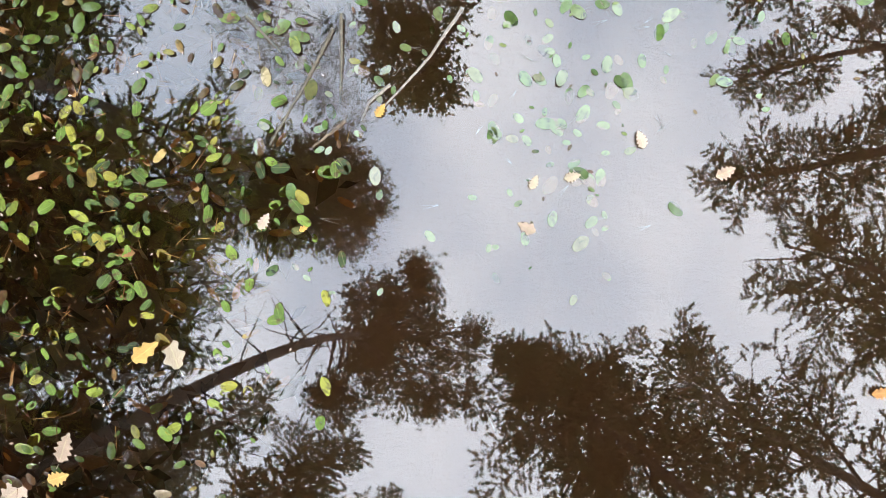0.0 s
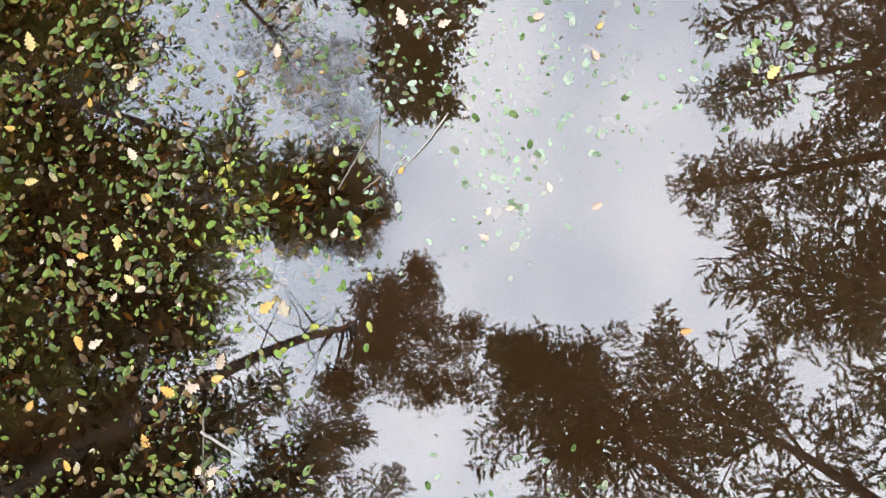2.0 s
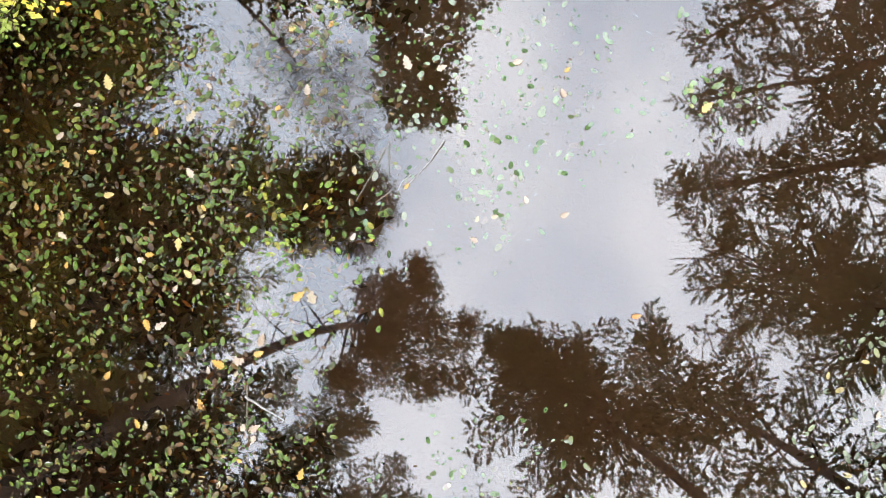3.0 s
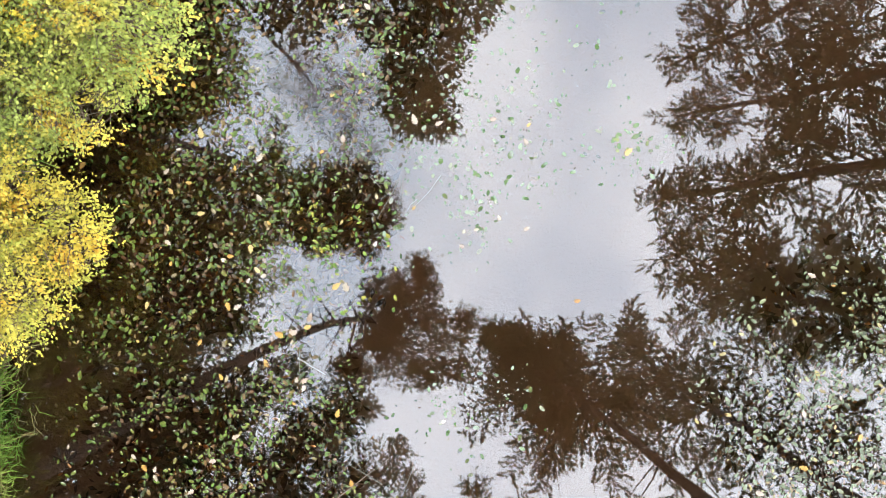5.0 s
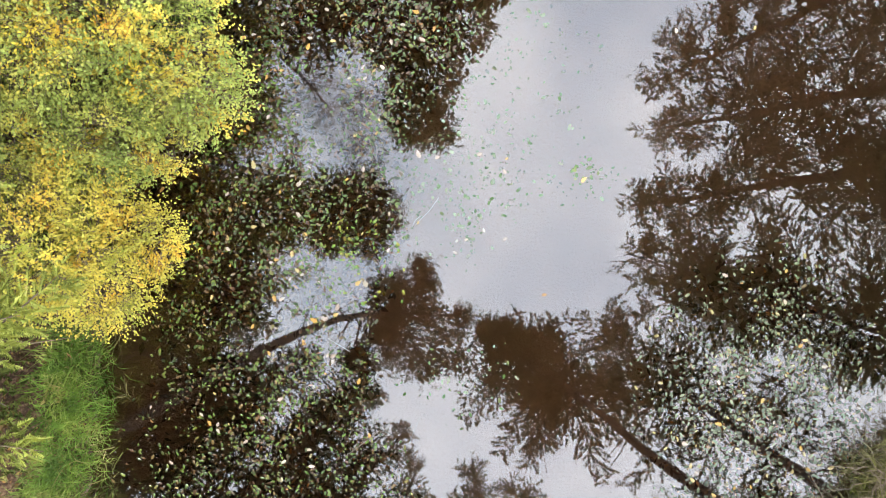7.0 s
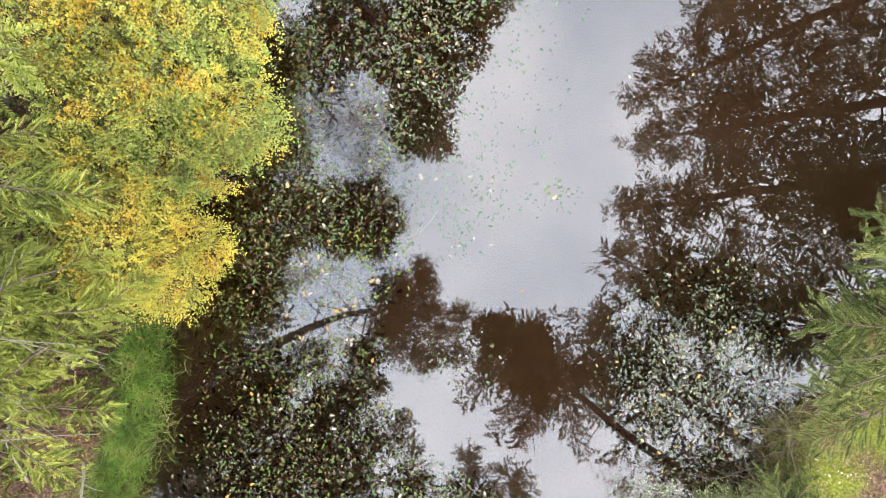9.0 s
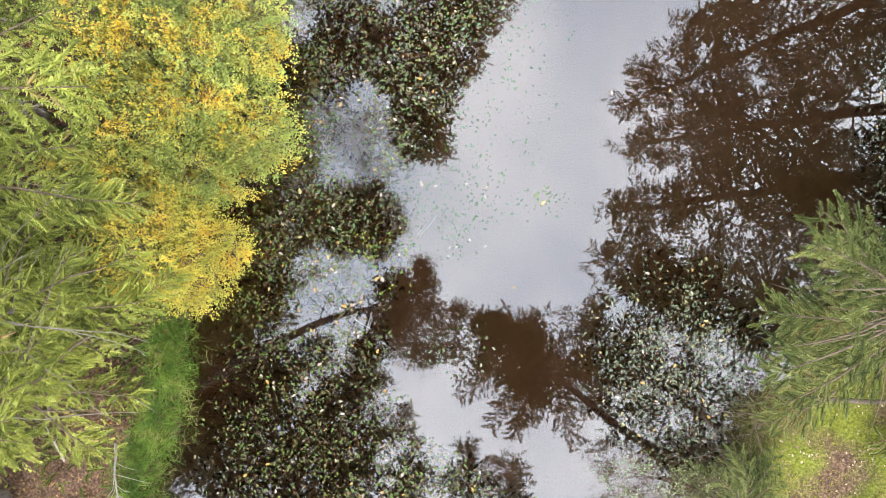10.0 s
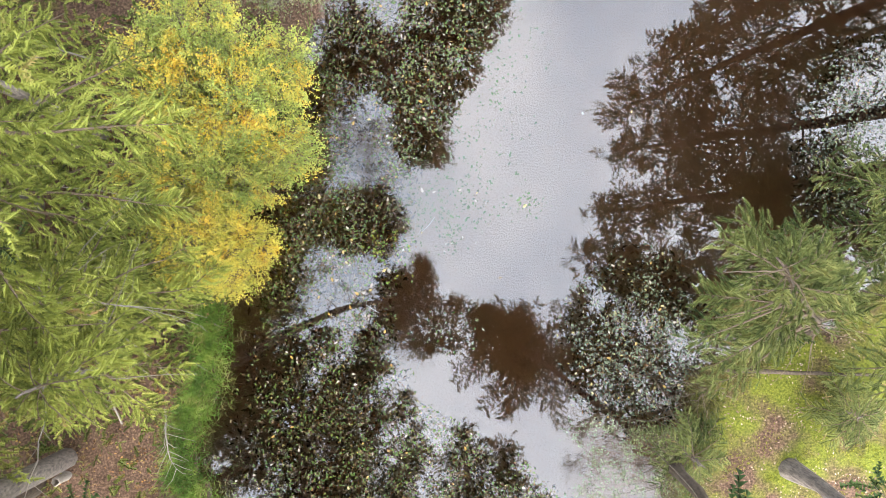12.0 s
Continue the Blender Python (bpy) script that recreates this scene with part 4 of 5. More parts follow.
broadleaf("grey_willow_bush", (5.1, -4.3, 0.25), (5.1, -4.3, 0.25), [(4.2, -3.7, 0.9, 0.8, 0.5, 0.4), (3.5, -3.9, 0.7, 0.7, 0.6, 0.35), (4.4, -4.6, 1.0, 0.7, 0.6, 0.4), (3.2, -4.6, 0.8, 0.6, 0.5, 0.35), (3.0, -3.6, 0.5, 0.5, 0.4, 0.25)],
          1500, 0.036, M_GREY_WILLOW, M_TWIG_DARK, "thin grey-green willow bush over the water's edge", "bush", 45, "bushes on the bank", per=4, stems=5, stem_r=0.012, gap=0.4)

# ---- floating pondweed ----
def weed_cover(x, y):
    """How thickly pondweed covers the water, 0 to 1."""
    right = np.interp(y, [-8, -6, -5, -4, -3, -2.2, -1.5, -1.0, -0.5, 0.3, 0.9, 1.4, 1.7, 2.2, 3.2, 4.4, 5.2, 7, 12], [3.2, 3.0, 2.6, 1.3, -0.4, -0.7, -0.8, -1.05, -0.75, -0.55, -0.5, -0.55, -0.35, 0.05, 0.5, 1.1, 1.4, 1.8, 2.5])
    left = np.interp(y, [-6, -4.2, -3, -1.2, -0.3, 2, 5], [-4.0, -4.2, -3.9, -3.2, -4.0, -3.2, -2.2])
    a = np.clip((right - x) / 0.75 + 0.35, 0, 1) * np.clip((x - left) / 1.5 + 0.42, 0, 1)
    a *= 1 - 0.8 * np.exp(-(((x + 1.35) / 0.45) ** 2 + ((y - 2.2) / 0.9) ** 2))
    a *= 1 - 0.75 * np.exp(-(((x + 2.3) / 0.9) ** 2 + ((y + 1.0) / 0.35) ** 2))
    a *= np.interp(y, [-7, -2.0, -0.8, 0], [0.6, 0.62, 0.95, 1.0])
    b = np.clip(1.5 - 1.3 * np.sqrt(((x - 4.2) / 1.6) ** 2 + ((y + 2.0) / 2.0) ** 2), 0, 1)
    b = np.maximum(b, 0.8 * np.clip(1.6 - 1.4 * np.sqrt(((x - 8.6 - 0.25 * (y - 2)) / 1.2) ** 2 + ((y - 2.4) / 2.2) ** 2), 0, 1))
    return np.maximum(a, 0.8 * b)


def lay_leaves(name, n, cover, template, size, z, material, label, seed, tilt=0.08, box=(-5.2, 10.2, -7.8, 9.0), clump=0.85, kind="stuff", category="water plants"):
    """A carpet of single leaves lying on (or just under) the water."""
    rng = np.random.default_rng(seed)
    p = np.stack([rng.uniform(box[0], box[1], n), rng.uniform(box[2], box[3], n)], 1)
    w = cover(p[:, 0], p[:, 1])
    lump = np.array([noise.noise(Vector((qx * 1.9, qy * 1.9, 0.3))) + 0.6 * noise.noise(Vector((qx * 5.5, qy * 5.5, 7.3))) for qx, qy in p])
    lump = np.clip(0.55 + 0.9 * lump, 0, 1)
    keep = (rng.uniform(0, 1, n) < w * (1 - clump + clump * 1.6 * lump)) & (shore_distance(p[:, 0], p[:, 1]) < -0.12)
    p = p[keep]
    n = len(p)
    a = rng.uniform(0, 2 * math.pi, n)
    zz = rng.uniform(z[0], z[1], n)
    d = unit(np.stack([np.cos(a), np.sin(a), rng.normal(0, tilt, n)], 1))
    x, y = frames(d, unit(np.stack([rng.normal(0, tilt, n), rng.normal(0, tilt, n), np.ones(n)], 1)))
    ob = new(name, mesh_of(name, [stamp(template, np.column_stack([p, zz]), d, x, y, (size[0] + (size[1] - size[0]) * rng.uniform(0, 1, n) ** 1.8))], material))
    return tagged(ob, label, category, kind=kind)


lay_leaves("floating_pondweed", 130000, lambda x, y: weed_cover(x, y) * ((abs(x + 0.88) > 0.57) | (abs(y) > 0.55)) * (x < 2.4), oval_leaf(0.5, bend=0.08, lop=0.08, coarse=True), (0.022, 0.075), (0.004, 0.012), M_WEED, "green and olive oval pondweed leaves floating in drifts", 51, tilt=0.06)
lay_leaves("sunken_pondweed", 26000, lambda x, y: np.clip(weed_cover(x, y) * 1.1, 0, 1), oval_leaf(0.36, coarse=True), (0.04, 0.09), (-0.06, -0.004), M_WEED_OLD, "brown and rusty pondweed leaves sunk below the surface", 52, tilt=0.35)


lay_leaves("sunken_weed_mat", 90000, lambda x, y: np.clip(weed_cover(x, y) * 1.5 - 0.1, 0, 1), flat_leaf(0.4), (0.08, 0.2), (-0.3, -0.1), M_SUNKEN, "dark mat of weed stems and leaves below the surface", 57, tilt=0.4, clump=0.3)


lay_leaves("wet_floating_pondweed", 44000, lambda x, y: weed_cover(x, y) * (x >= 2.4), oval_leaf(0.5, coarse=True), (0.026, 0.08), (0.004, 0.012), M_WEED_WET, "wet shining pondweed leaves floating off the mossy point", 58, tilt=0.06, box=(2.4, 10.2, -7.5, 4))


def centre_cover(x, y):
    """The thin drift of half-sunk leaves on the open water."""
    e = lambda cx, cy, rx, ry: np.clip(1.35 - np.sqrt(((x - cx) / rx) ** 2 + ((y - cy) / ry) ** 2), 0, 1)
    return np.maximum.reduce([e(0.38, 0.38, 0.36, 0.42), e(0.6, 0.9, 0.6, 0.5), 0.7 * e(1.8, 0.95, 0.55, 0.3), 0.3 * e(0.9, 2.0, 0.9, 1.2), 0.35 * e(0.2, -1.6, 0.8, 0.5), 0.5 * e(-0.1, 1.4, 0.9, 1.3), 0.4 * e(0.7, 2.7, 0.8, 1.9), 0.4 * e(1.4, 3.9, 0.9, 1.8)])


lay_leaves("half_sunk_pondweed", 7500, lambda x, y: centre_cover(x, y), oval_leaf(0.6, 0.0, wave=0.0, bend=0.08), (0.028, 0.07), (-0.001, 0.003), M_WEED_PALE, "pale half-sunk pondweed leaves on open water", 53, tilt=0.09, box=(-0.9, 3.0, -2.4, 5.6), clump=0.8)
lay_leaves("pondweed_tips", 5200, lambda x, y: 0.6 * centre_cover(x, y), oval_leaf(0.5), (0.012, 0.03), (0.003, 0.006), M_WEED, "small dark tips of pondweed breaking the surface", 54, box=(-0.9, 3.0, -2.4, 5.6), clump=0.8)


def stalks(name, n, seed):
    """Rusty stalks of pondweed, straws lying in the surface."""
    rng = np.random.default_rng(seed)
    p = np.stack([rng.uniform(-5, 10, n), rng.uniform(-7.5, 8, n)], 1)
    keep = (rng.uniform(0, 1, n) < weed_cover(p[:, 0], p[:, 1])) & (shore_distance(p[:, 0], p[:, 1]) < -0.1)
    p = p[keep]
    a = rng.uniform(0, 6.28, len(p))
    L = rng.uniform(0.02, 0.12, len(p))
    z = rng.uniform(-0.004, 0.008, len(p))
    p0 = np.column_stack([p, z])
    p1 = p0 + np.column_stack([np.cos(a) * L, np.sin(a) * L, rng.normal(0, 0.006, len(p))])
    return tagged(new(name, mesh_of(name, [twigs(p0, p1, rng.uniform(0.0006, 0.0017, len(p)))], M_STALK)), "rusty pondweed stalks tangled among the leaves", "water plants", kind="stuff")


lay_leaves("fresh_pondweed", 220, lambda x, y: 1.2 * np.exp(-(((x - 1.85) / 0.15) ** 2 + ((y - 1.02) / 0.2) ** 2)), oval_leaf(0.6), (0.03, 0.08), (0.004, 0.014), M_WEED_BRIGHT, "fresh bright green floating leaves in one small cluster", 59, box=(1.3, 2.4, 0.4, 1.7), clump=0.1)
stalks("pondweed_stalks", 45000, 55)
lay_leaves("floating_debris", 45000, lambda x, y: np.clip(0.7 * weed_cover(x, y), 0, 1), flat_leaf(0.5), (0.005, 0.017), (0.003, 0.007), M_LITTER, "pale specks of seed and dead leaf adrift on the water", 66, tilt=0.1, clump=0.7, category="debris")


# the leaves nearest to the camera's start, one by one
patch = thing("pondweed", -0.9, 0.0, 0.0)
tagged(patch, "drift of green and olive floating pondweed leaves", "water plant")
one_rng = np.random.default_rng(56)
LEAF_SHAPES = [mesh_of("leaf", [oval_leaf(w, f, bend=bd, wave=wv, lop=lp)], M_WEED_ONE) for w, f, bd, wv, lp in
               ((0.58, 0.06, 0.1, 0.05, 0.1), (0.5, 0.04, -0.15, 0.07, 0.0), (0.66, 0.08, 0.05, 0.05, -0.12), (0.42, 0.05, 0.2, 0.08, 0.05), (0.6, 0.1, -0.06, 0.09, 0.15))]
count = 0
while count < 215:
    lx, ly = one_rng.uniform(-1.45, -0.31), one_rng.uniform(-0.55, 0.55)
    if one_rng.uniform(0, 1) > float(weed_cover(np.array([lx]), np.array([ly]))[0]) * (0.45 + 0.9 * noise.noise(Vector((lx * 4, ly * 4, 2)))) + 0.03:
        continue
    lf = new("leaf", LEAF_SHAPES[one_rng.integers(0, 5)])
    lf.parent = patch
    size = one_rng.uniform(0.03, 0.066)
    lf.location, lf.scale = (lx + 0.9, ly, one_rng.uniform(-0.002, 0.009)), (size, size, size)
    lf.rotation_euler = (one_rng.normal(0, 0.13), one_rng.normal(0, 0.11), one_rng.uniform(0, 6.28))
    count += 1


def pale_needles(n, seed):
    """Pairs of bleached pine needles adrift on the open water."""
    rng = np.random.default_rng(seed)
    p = np.stack([rng.uniform(-0.9, 2.2, n), rng.uniform(-2.0, 2.4, n)], 1)
    p = p[rng.uniform(0, 1, n) < 0.12 + centre_cover(p[:, 0], p[:, 1])]
    a, L = rng.uniform(0, 6.28, len(p)), rng.uniform(0.04, 0.085, len(p))
    p0 = np.column_stack([p, np.full(len(p), 0.003)])
    ends = [p0 + np.column_stack([np.cos(a + k) * L, np.sin(a + k) * L, np.zeros(len(p))]) for k in (0.0, 0.25)]
    return tagged(new("pine_needles", mesh_of("pine_needles", [twigs(p0, e, 0.0011) for e in ends], M_STRAW_PALE)), "bleached pine needles adrift on open water", "needles", kind="stuff")


pale_needles(420, 65)

# ---- fallen leaves on the water ----
def oak_leaf(seed, lobes=4):
    """A lobed oak leaf one unit long, slightly curled."""
    rng = np.random.default_rng(seed)
    n = 30
    top, bot = [], []
    for i in range(1, n):
        u = i / n
        w = 0.33 * math.sin(math.pi * u ** 0.7) ** 0.7 * (0.8 + 0.2 * math.cos(2 * math.pi * lobes * u + 0.5)) 
        curl = 0.05 * math.sin(3 * u + seed)
        top.append((u, w, curl + 0.25 * w * w))
        bot.append((u, -w * (1 + 0.12 * math.sin(4 * u + seed)), curl + 0.18 * w * w))
    mid = [(i / n, 0, 0.05 * math.sin(3 * i / n + seed)) for i in range(n + 1)]
    v = mid + top + bot
    f = []
    t0, b0 = n + 1, n + 1 + n - 1
    for i in range(n):
        if i == 0:
            f += [(0, 1, t0), (0, b0, 1)]
        elif i == n - 1:
            f += [(i, i + 1, t0 + i - 1), (i, b0 + i - 1, i + 1)]
        else:
            f += [(i, i + 1, t0 + i), (i, t0 + i, t0 + i - 1), (i, b0 + i, i + 1), (i, b0 + i - 1, b0 + i)]
    b = len(v)
    v += [(-0.22, 0.012, 0.0), (-0.22, -0.012, 0.0)]
    f.append((b, b + 1, 0))
    return np.array(v, dtype=float), np.array(f)


OAK = {}
for kind_name, material in (("pale", M_OAK_PALE), ("yellow", M_OAK_YELLOW), ("orange", M_OAK_ORANGE)):
    OAK[kind_name] = [mesh_of("fallen_leaf", [oak_leaf(s, l)], material) for s, l in ((3, 4), (8, 3), (12, 5))]
LEAF_LABEL = {"pale": "pale tan fallen oak leaf lying on the water", "yellow": "yellow fallen oak leaf lying on the water", "orange": "orange-brown fallen leaf lying on the water"}


def fallen_leaf(x, y, size, kind_name, turn, rng, z=0.012):
    ob = new("fallen_leaf", OAK[kind_name][rng.integers(0, 3)])
    ob.location, ob.rotation_euler, ob.scale = (x, y, z), (rng.normal(0, 0.1), rng.normal(0, 0.1), turn), (size, size, size)
    return tagged(ob, LEAF_LABEL[kind_name], "leaf", "fallen leaves on the water")


leaf_rng = np.random.default_rng(61)
for x, y, size, kind_name, turn in [
        (-1.06, -0.31, 0.10, "yellow", 0.6), (-0.91, -0.34, 0.125, "pale", 2.0), (-1.31, -0.63, 0.10, "pale", 1.2), (-1.35, -0.69, 0.08, "yellow", 0.3), (1.32, -0.50, 0.07, "orange", 0.2),
        (-0.64, 0.10, 0.06, "pale", 1.0), (0.84, 0.22, 0.07, "pale", 0.4), (0.25, 0.06, 0.065, "pale", 2.6), (0.24, 0.20, 0.05, "pale", 1.1), (0.35, 0.23, 0.055, "pale", 0.2), (0.61, 0.32, 0.06, "pale", 1.9),
        (-0.25, 0.45, 0.05, "yellow", 0.9), (-0.51, 0.09, 0.035, "orange", 0.5), (-2.31, 1.21, 0.11, "yellow", 1.7), (-1.77, 0.97, 0.10, "pale", 0.9), (-2.61, 0.67, 0.08, "yellow", 2.2),
        (-0.19, 1.29, 0.11, "pale", 1.9), (0.0, 1.28, 0.08, "pale", 0.4), (-2.09, 0.04, 0.07, "orange", 0.0), (-2.40, -0.83, 0.07, "orange", 1.0), (-2.17, -1.18, 0.07, "orange", 2.0), (-1.40, -1.23, 0.09, "pale", 0.5),
        (-0.92, 1.13, 0.08, "pale", 1.5), (0.54, 1.31, 0.07, "pale", 0.3), (0.9, 1.24, 0.05, "yellow", 0.7), (1.86, 0.93, 0.10, "yellow", 0.7), (0.9, 1.06, 0.07, "pale", 2.0), (-1.5, -0.75, 0.12, "pale", 0.6), (-1.56, -0.77, 0.10, "orange", 2.6)]:
    fallen_leaf(x, y, size, kind_name, turn, leaf_rng)
done = 0
while done < 230:
    x, y = leaf_rng.uniform(-4.8, 6.5), leaf_rng.uniform(-6.0, 6.5)
    cover = float(weed_cover(np.array([x]), np.array([y]))[0])
    if (abs(x) < 1.4 and abs(y) < 0.9) or (-0.6 < x < 2.6 and -2.0 < y < 1.8):
        continue
    if leaf_rng.uniform(0, 1) < 0.02 + 0.8 * cover and shore_distance(np.array([x]), np.array([y]))[0] < -0.15:
        fallen_leaf(x, y, leaf_rng.uniform(0.04, 0.09), ("pale", "pale", "pale", "yellow", "orange")[leaf_rng.integers(0, 5)], leaf_rng.uniform(0, 6.28), leaf_rng)
        done += 1

# ---- sticks and reeds on the water ----
def stick(name, pts, r, material, label, category="stick"):
    pts = np.array(pts, dtype=float)
    u = np.linspace(0, 1, 10)
    k = np.linspace(0, 1, len(pts))
    w = np.stack([np.interp(u, k, pts[:, q]) for q in range(3)], 1)
    rng = np.random.default_rng(int(abs(pts[0, 0]) * 1000))
    w += rng.normal(0, r * 0.15, w.shape)
    ob = new(name, mesh_of(name, [tube(w, r * (1 - 0.5 * u), 6)], material, smooth=True))
    return tagged(ob, label, category, "straws and sticks on the water")


stick("reed_straw", [(-0.38, 0.74, 0.01), (-0.48, 0.56, 0.006), (-0.60, 0.37, 0.0)], 0.007, M_STRAW, "dead grey reed straw lying on the water")
stick("reed_straw", [(-0.35, 0.78, 0.03), (-0.355, 0.62, 0.015), (-0.365, 0.50, 0.0)], 0.006, M_STRAW, "upright yellow-green reed blade bent to the water")
stick("dead_twig", [(0.04, 0.78, 0.05), (-0.08, 0.62, 0.03), (-0.26, 0.45, 0.0)], 0.006, M_TWIG, "curled bleached twig rising from the water")
stick("dead_twig", [(-0.20, 0.55, 0.02), (-0.27, 0.50, 0.012), (-0.30, 0.44, 0.0)], 0.006, M_TWIG, "short forked bleached twig")
stick("reed_straw", [(-0.66, 0.79, 0.01), (-0.55, 0.67, 0.0)], 0.006, M_STRAW, "short floating reed straw")
stick("dead_twig", [(-0.35, 0.44, 0.01), (-0.46, 0.36, 0.0)], 0.007, M_TWIG_DARK, "dark twig half under water")
stick("dead_twig", [(-1.42, -0.98, 0.01), (-1.15, -1.16, 0.0)], 0.009, M_TWIG, "pale stick lying among pondweed")
stick("reed_straw", [(-1.40, -0.9, 0.01), (-1.42, -1.25, 0.0)], 0.006, M_STRAW, "pale straw lying among pondweed")
stick("reed_straw", [(-0.62, -2.25, 0.01), (-0.95, -2.05, 0.0)], 0.006, M_STRAW, "long straw floating on open water")
stick("reed_straw", [(-0.42, -2.35, 0.01), (-0.28, -2.02, 0.0)], 0.006, M_STRAW, "long straw floating on open water")
stick("dead_twig", [(-1.25, -2.5, 0.02), (-0.55, -2.0, 0.0)], 0.007, M_TWIG_DARK, "long twig floating among pondweed")


stick("fallen_log", [(5.75, -2.45, 0.28), (7.0, -2.52, 0.42), (8.9, -2.62, 0.5)], 0.055, M_BARK_DARK, "thin dark fallen log along the edge of the mossy bank", "log")

# ---- sedge, moss, undergrowth ----
def blades(name, centres, per, length, material, label, seed, spread=0.08, lean=1.0, category="grass"):
    rng = np.random.default_rng(seed)
    n = len(centres) * per
    c = np.repeat(centres, per, 0) + rng.normal(0, spread, (n, 2))
    z = np.maximum(ground_height(c[:, 0], c[:, 1]), -0.05)
    p0 = np.column_stack([c, z])
    a = rng.uniform(0, 6.28, n)
    out = np.column_stack([np.cos(a), np.sin(a), np.zeros(n)]) * rng.uniform(0.2, lean, n)[:, None]
    L = rng.uniform(length[0], length[1], n)[:, None]
    p1 = p0 + (out * 0.45 + (0, 0, 0.55)) * L
    p2 = p0 + (out * 1.1 + np.column_stack([0 * a, 0 * a, rng.uniform(0.45, 0.85, n)])) * L
    side = np.column_stack([-np.sin(a), np.cos(a), np.zeros(n)]) * rng.uniform(0.003, 0.007, n)[:, None]
    v = np.stack([p0 - side, p0 + side, p1 - side * 0.8, p1 + side * 0.8, p2], 1).reshape(-1, 3)
    f = (np.array([(0, 1, 3), (0, 3, 2), (2, 3, 4)])[None] + (np.arange(n) * 5)[:, None, None]).reshape(-1, 3)
    return tagged(new(name, mesh_of(name, [(v, f)], material)), label, category, kind="stuff")


scatter = np.random.default_rng(71)


def along_shore(n, y0, y1, x_max, inner, outer, x_min=-6.5):
    pts = []
    while len(pts) < n:
        q = scatter.uniform((x_min, y0), (x_max, y1))
        s = shore_distance(np.array([q[0]]), np.array([q[1]]))[0]
        if inner < s < outer:
            pts.append(q)
    return np.array(pts)


blades("sedge", along_shore(280, -5.8, -0.7, 0, -0.05, 0.5), 26, (0.14, 0.46), M_GRASS, "green sedge tussocks along the water's edge", 72)
blades("sedge", along_shore(90, -0.6, 4.6, 0, -0.1, 0.3), 16, (0.25, 0.5), M_GRASS, "sparse sedge under the bushes", 73)

blades("withered_sedge", along_shore(70, -5.8, 0.5, 0, -0.3, 0.6), 18, (0.15, 0.5), M_DRY_GRASS, "withered brown sedge among the green tussocks", 75)
blades("withered_sedge", along_shore(100, -6.2, -2.3, 6.6, -0.2, 0.25, 4.0), 20, (0.15, 0.6), M_DRY_GRASS, "withered olive-brown sedge hanging over the mossy bank's edge", 74, lean=1.3)


def tufts(name, n, box, test, template, size, material, label, seed, lift=0.0, up=0.5, category="undergrowth"):
    """Small plants standing on the ground."""
    rng = np.random.default_rng(seed)
    p = np.stack([rng.uniform(box[0], box[1], n), rng.uniform(box[2], box[3], n)], 1)
    p = p[test(p[:, 0], p[:, 1], shore_distance(p[:, 0], p[:, 1]), rng)]
    n = len(p)
    a = rng.uniform(0, 6.28, n)
    d = unit(np.column_stack([np.cos(a), np.sin(a), rng.uniform(0.1, 2 * up, n)]))
    x, y = frames(d, unit(np.array((0, 0, 1.0)) + rng.normal(0, 0.4, (n, 3))))
    q = np.column_stack([p, ground_height(p[:, 0], p[:, 1]) + lift * rng.uniform(0, 1, n)])
    return tagged(new(name, mesh_of(name, [stamp(template, q, d, x, y, rng.uniform(size[0], size[1], n))], material)), label, category, kind="stuff")


def patchy(x, y, s):
    return 0.5 + 0.5 * np.sin(s * x + 2 * np.sin(0.8 * s * y)) * np.sin(1.1 * s * y + 1.5 * np.sin(0.9 * s * x))


tufts("bilberry_scrub", 13000, (-11, -3, -9, 9), lambda x, y, s, r: (s > 0.25) & (r.uniform(0, 1, len(x)) < (0.25 + 0.75 * patchy(x, y, 1.9)) * np.where((y < -3.3) & (x > -7.6), 0.45, 1)), SPRAY_WIDE, (0.12, 0.3), M_SCRUB, "light green bilberry and seedling scrub on the forest floor", 81, lift=0.12, up=0.8)
tufts("moss", 22000, (4.4, 11, -9, 0), lambda x, y, s, r: (s > 0.02) & (r.uniform(0, 1, len(x)) < 1.7 * patchy(x, y, 2.6) - 0.5), TUFT, (0.02, 0.05), M_MOSS, "bright yellow-green moss cushions on the bank", 82, up=2.0, category="moss")
tufts("leaf_litter", 6000, (4.4, 10, -9, 0), lambda x, y, s, r: (s > 0.1) & (r.uniform(0, 1, len(x)) < 1.1 - 1.5 * patchy(x, y, 2.6)), small_leaf(), (0.03, 0.06), M_LITTER, "pinkish dead leaves scattered on the moss", 83, lift=0.05, up=0.1, category="leaves")
tufts("leaf_litter", 13000, (-10, -4.2, -8, 5), lambda x, y, s, r: (s > 0.1) & (r.uniform(0, 1, len(x)) < 1 - patchy(x, y, 1.9)), small_leaf(), (0.03, 0.07), M_WEED_OLD, "brown dead leaves among the scrub", 84, lift=0.03, up=0.1, category="leaves")


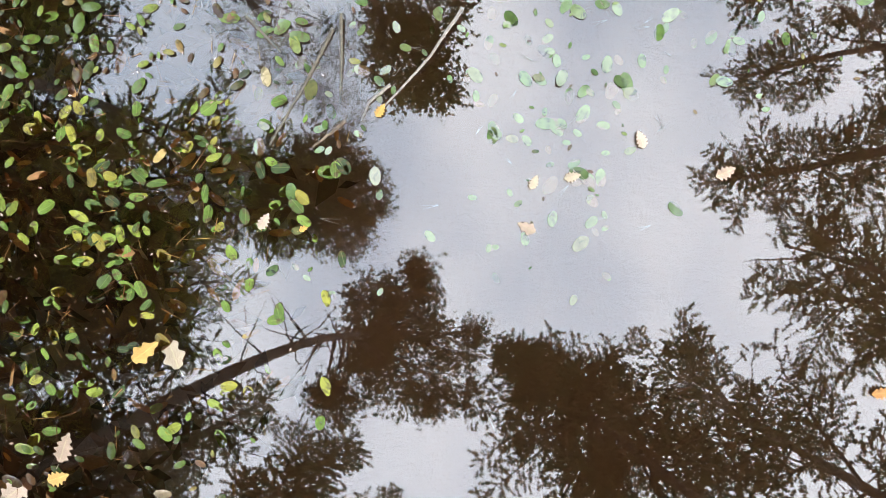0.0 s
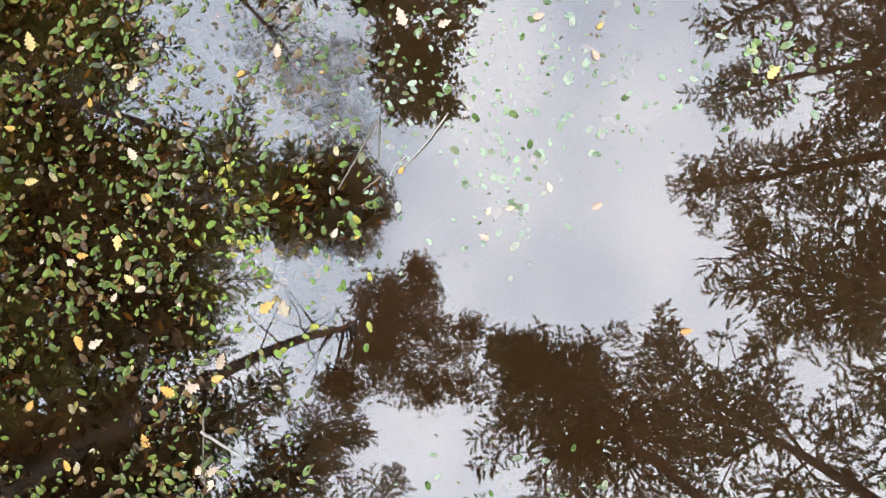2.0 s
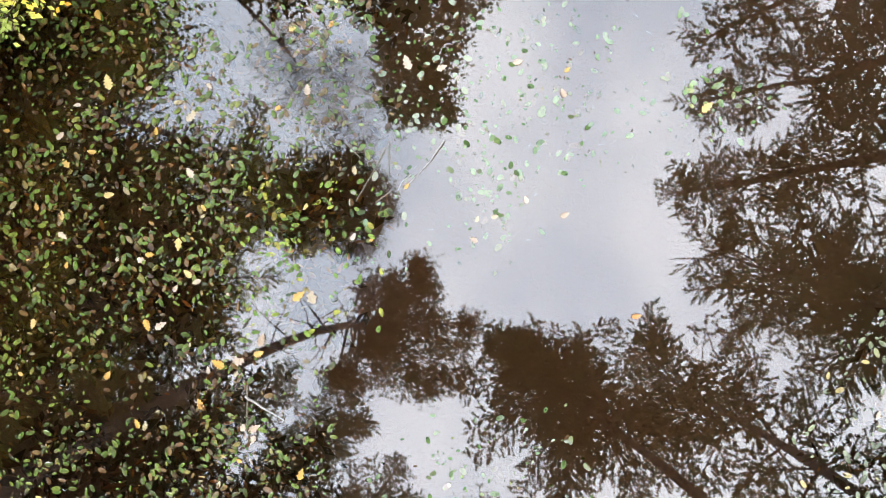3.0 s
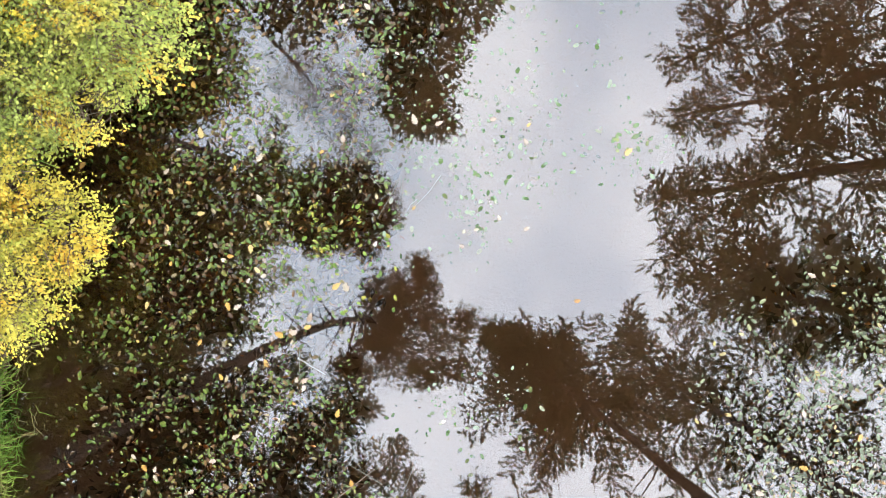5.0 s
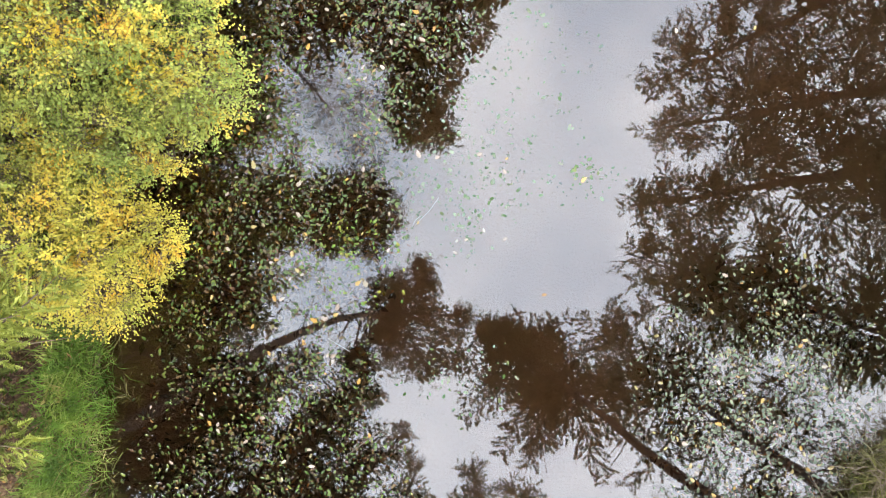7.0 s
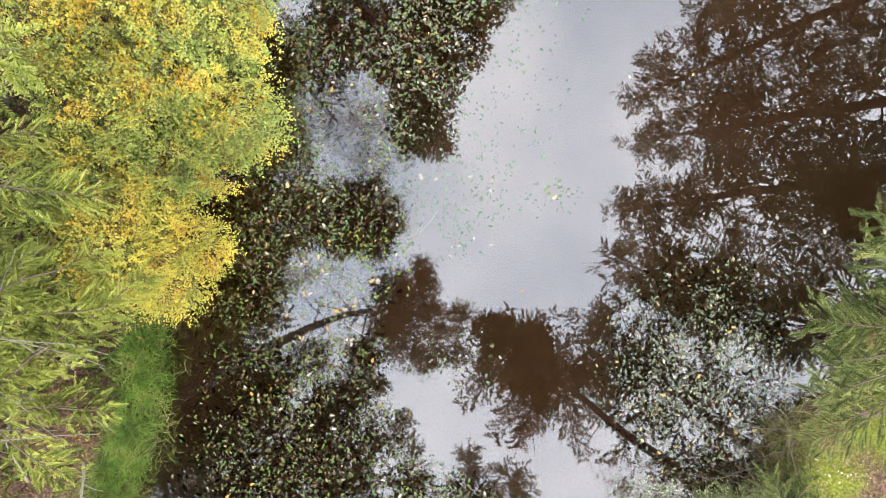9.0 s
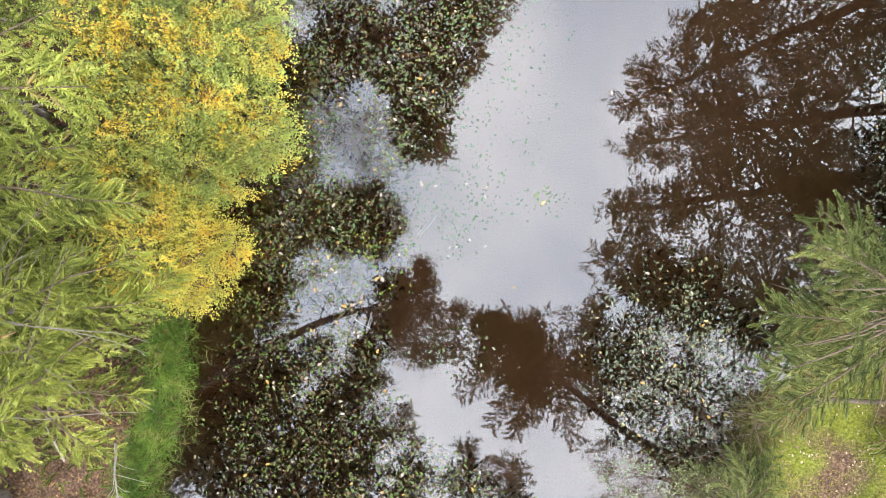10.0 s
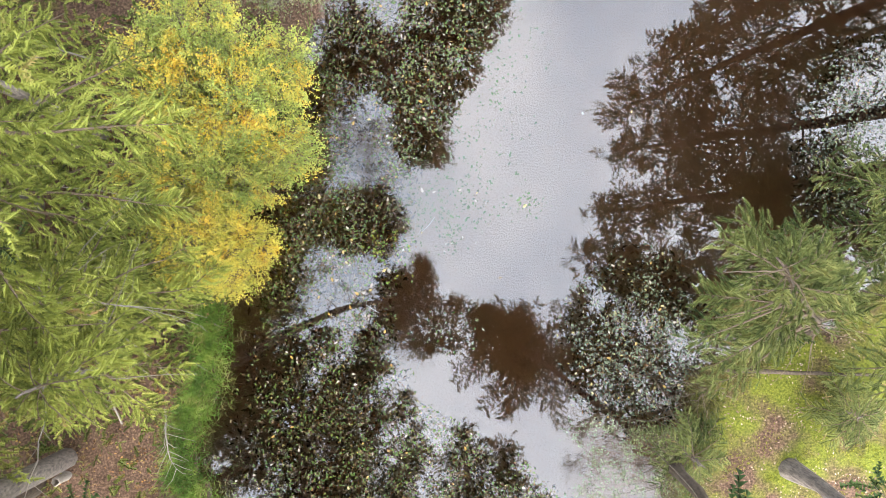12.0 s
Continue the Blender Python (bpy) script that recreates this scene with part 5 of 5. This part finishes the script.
def bare_shrub(base, n, spread, seed, label, material):
    """A leafless shrub: long arching stems with side twigs."""
    rng = np.random.default_rng(seed)
    t = thing("bare_shrub", *base)
    b = np.array(base, dtype=float)
    for i in range(n):
        a = spread[0] + rng.uniform(-1, 1) * spread[1]
        L = rng.uniform(0.5, 1.5)
        u = np.linspace(0, 1, 8)
        rise = rng.uniform(0.3, 1.0)
        w = b + rng.normal(0, 0.3, 3) * (1, 1, 0) + np.array((math.cos(a), math.sin(a), 0)) * (L * u)[:, None] + np.array((0, 0, 1.0)) * (rise * L * (u - 0.62 * u * u))[:, None]
        w[1:] += np.cumsum(rng.normal(0, 0.045, (7, 3)), 0)
        pieces = [tube(w, 0.007 * (1 - u) + 0.002, 5)]
        k = rng.integers(2, 8, 9)
        s = w[k]
        pieces.append(twigs(s, s + unit(rng.normal(0, 1, (9, 3)) + np.array((math.cos(a), math.sin(a), 0.2))) * rng.uniform(0.15, 0.45, (9, 1)), 0.0026))
        part("stem", pieces, material, t)
    return tagged(t, label, "bush", "bushes on the bank")


bare_shrub((5.15, -3.9, 0.15), 12, (2.6, 0.9), 91, "leafless brown shrub arching over the water's edge", M_TWIG_DARK)
bare_shrub((5.6, -2.8, 0.25), 8, (3.0, 0.8), 92, "leafless brown shrub at the mossy point", M_TWIG_DARK)
bare_shrub((-4.9, 1.0, 0.2), 10, (3.0, 1.5), 93, "bare brown shrub behind the yellow bushes", M_TWIG)


# ---- dead wood on the forest floor ----
def dead_branch(x, y, z, turn, length, seed):
    """A bleached fallen bough with side twigs."""
    rng = np.random.default_rng(seed)
    t = thing("dead_branch", x, y, z)
    u = np.linspace(0, 1, 9)
    d = np.array((math.cos(turn), math.sin(turn), 0.0))
    n = np.array((-d[1], d[0], 0.0))
    w = np.array((x, y, z)) + d * (length * u)[:, None] + n * (0.25 * length * u * u * rng.uniform(-1, 1))[:, None] + np.array((0, 0, 0.35)) * np.sin(u * 3.0)[:, None]
    w[1:] += np.cumsum(rng.normal(0, 0.02, (8, 3)), 0)
    stem = part("stem", [tube(w, 0.018 * (1 - u) + 0.004, 6)], M_TWIG, t, smooth=True)
    for k in range(2, 9):
        for sgn in (-1, 1):
            L = rng.uniform(0.15, 0.55)
            e = w[k] + (d * 0.7 + n * sgn * rng.uniform(0.4, 1.0) + np.array((0, 0, rng.uniform(-0.2, 0.3)))) * L
            m = (w[k] + e) / 2 + rng.normal(0, 0.03, 3)
            part("side_twig", [tube(np.array([w[k], m, e]), [0.007, 0.005, 0.002], 4)], M_TWIG, stem)
    return tagged(t, "bleached dead branch lying over the scrub", "branch", "dead branches")


for k, (x, y, z, turn, length) in enumerate([(-6.4, 3.9, 1.0, 2.9, 1.9), (-5.3, 1.9, 0.8, -0.6, 1.5), (-6.2, 0.9, 0.9, 0.3, 1.8), (-5.6, -0.9, 0.7, 3.3, 1.7), (-6.6, -0.4, 0.9, 0.5, 1.5),
                                             (-6.9, 2.2, 0.9, 0.4, 1.8), (-7.4, 0.3, 0.9, -0.5, 1.9), (-6.8, -1.6, 0.8, 2.4, 1.6), (-7.8, -2.2, 0.7, 0.9, 1.7), (-7.2, 3.0, 0.9, -2.6, 1.6), (-5.9, 0.1, 0.9, 2.0, 1.4), (-7.9, 1.4, 0.8, 3.6, 1.7), (-5.4, -2.9, 0.5, -1.2, 1.2), (-6.3, -3.2, 0.4, 1.8, 1.3), (-4.0, 5.6, 0.8, 0.2, 1.6)]):
    dead_branch(x, y, z, turn, length, 100 + k)


def hollow_stump(x, y):
    """A short weathered hollow post with a dark core."""
    z = float(ground_height(np.array([x]), np.array([y]))[0])
    t = thing("hollow_stump", x, y, z)
    rng = np.random.default_rng(120)
    ang = np.linspace(0, 2 * math.pi, 18, endpoint=False)
    v, f = [], []
    for r, h in ((0.12, -0.1), (0.095, 0.05), (0.085, 0.2), (0.088, 0.40), (0.066, 0.41), (0.055, 0.2), (0.05, 0.02)):
        for a in ang:
            k = r * (1 + 0.1 * math.sin(3 * a + 1) + rng.normal(0, 0.03))
            v.append((x + k * math.cos(a), y + k * math.sin(a), z + h + (rng.normal(0, 0.02) if h > 0.3 else 0)))
    n = len(ang)
    for i in range(6):
        for j in range(n):
            q = (j + 1) % n
            f += [(i * n + j, i * n + q, (i + 1) * n + q), (i * n + j, (i + 1) * n + q, (i + 1) * n + j)]
    part("shell", [(np.array(v), np.array(f))], M_TWIG, t, smooth=True)
    core = [(x + 0.054 * math.cos(a), y + 0.054 * math.sin(a), z + 0.06) for a in ang] + [(x, y, z + 0.05)]
    part("rotten_core", [(np.array(core), np.array([(j, (j + 1) % n, n) for j in range(n)]))], M_BARK_DARK, t, "dark rotten inside of the stump")
    return tagged(t, "small grey hollow stump beside the pine trunk", "stump")


hollow_stump(-7.5, -4.24)
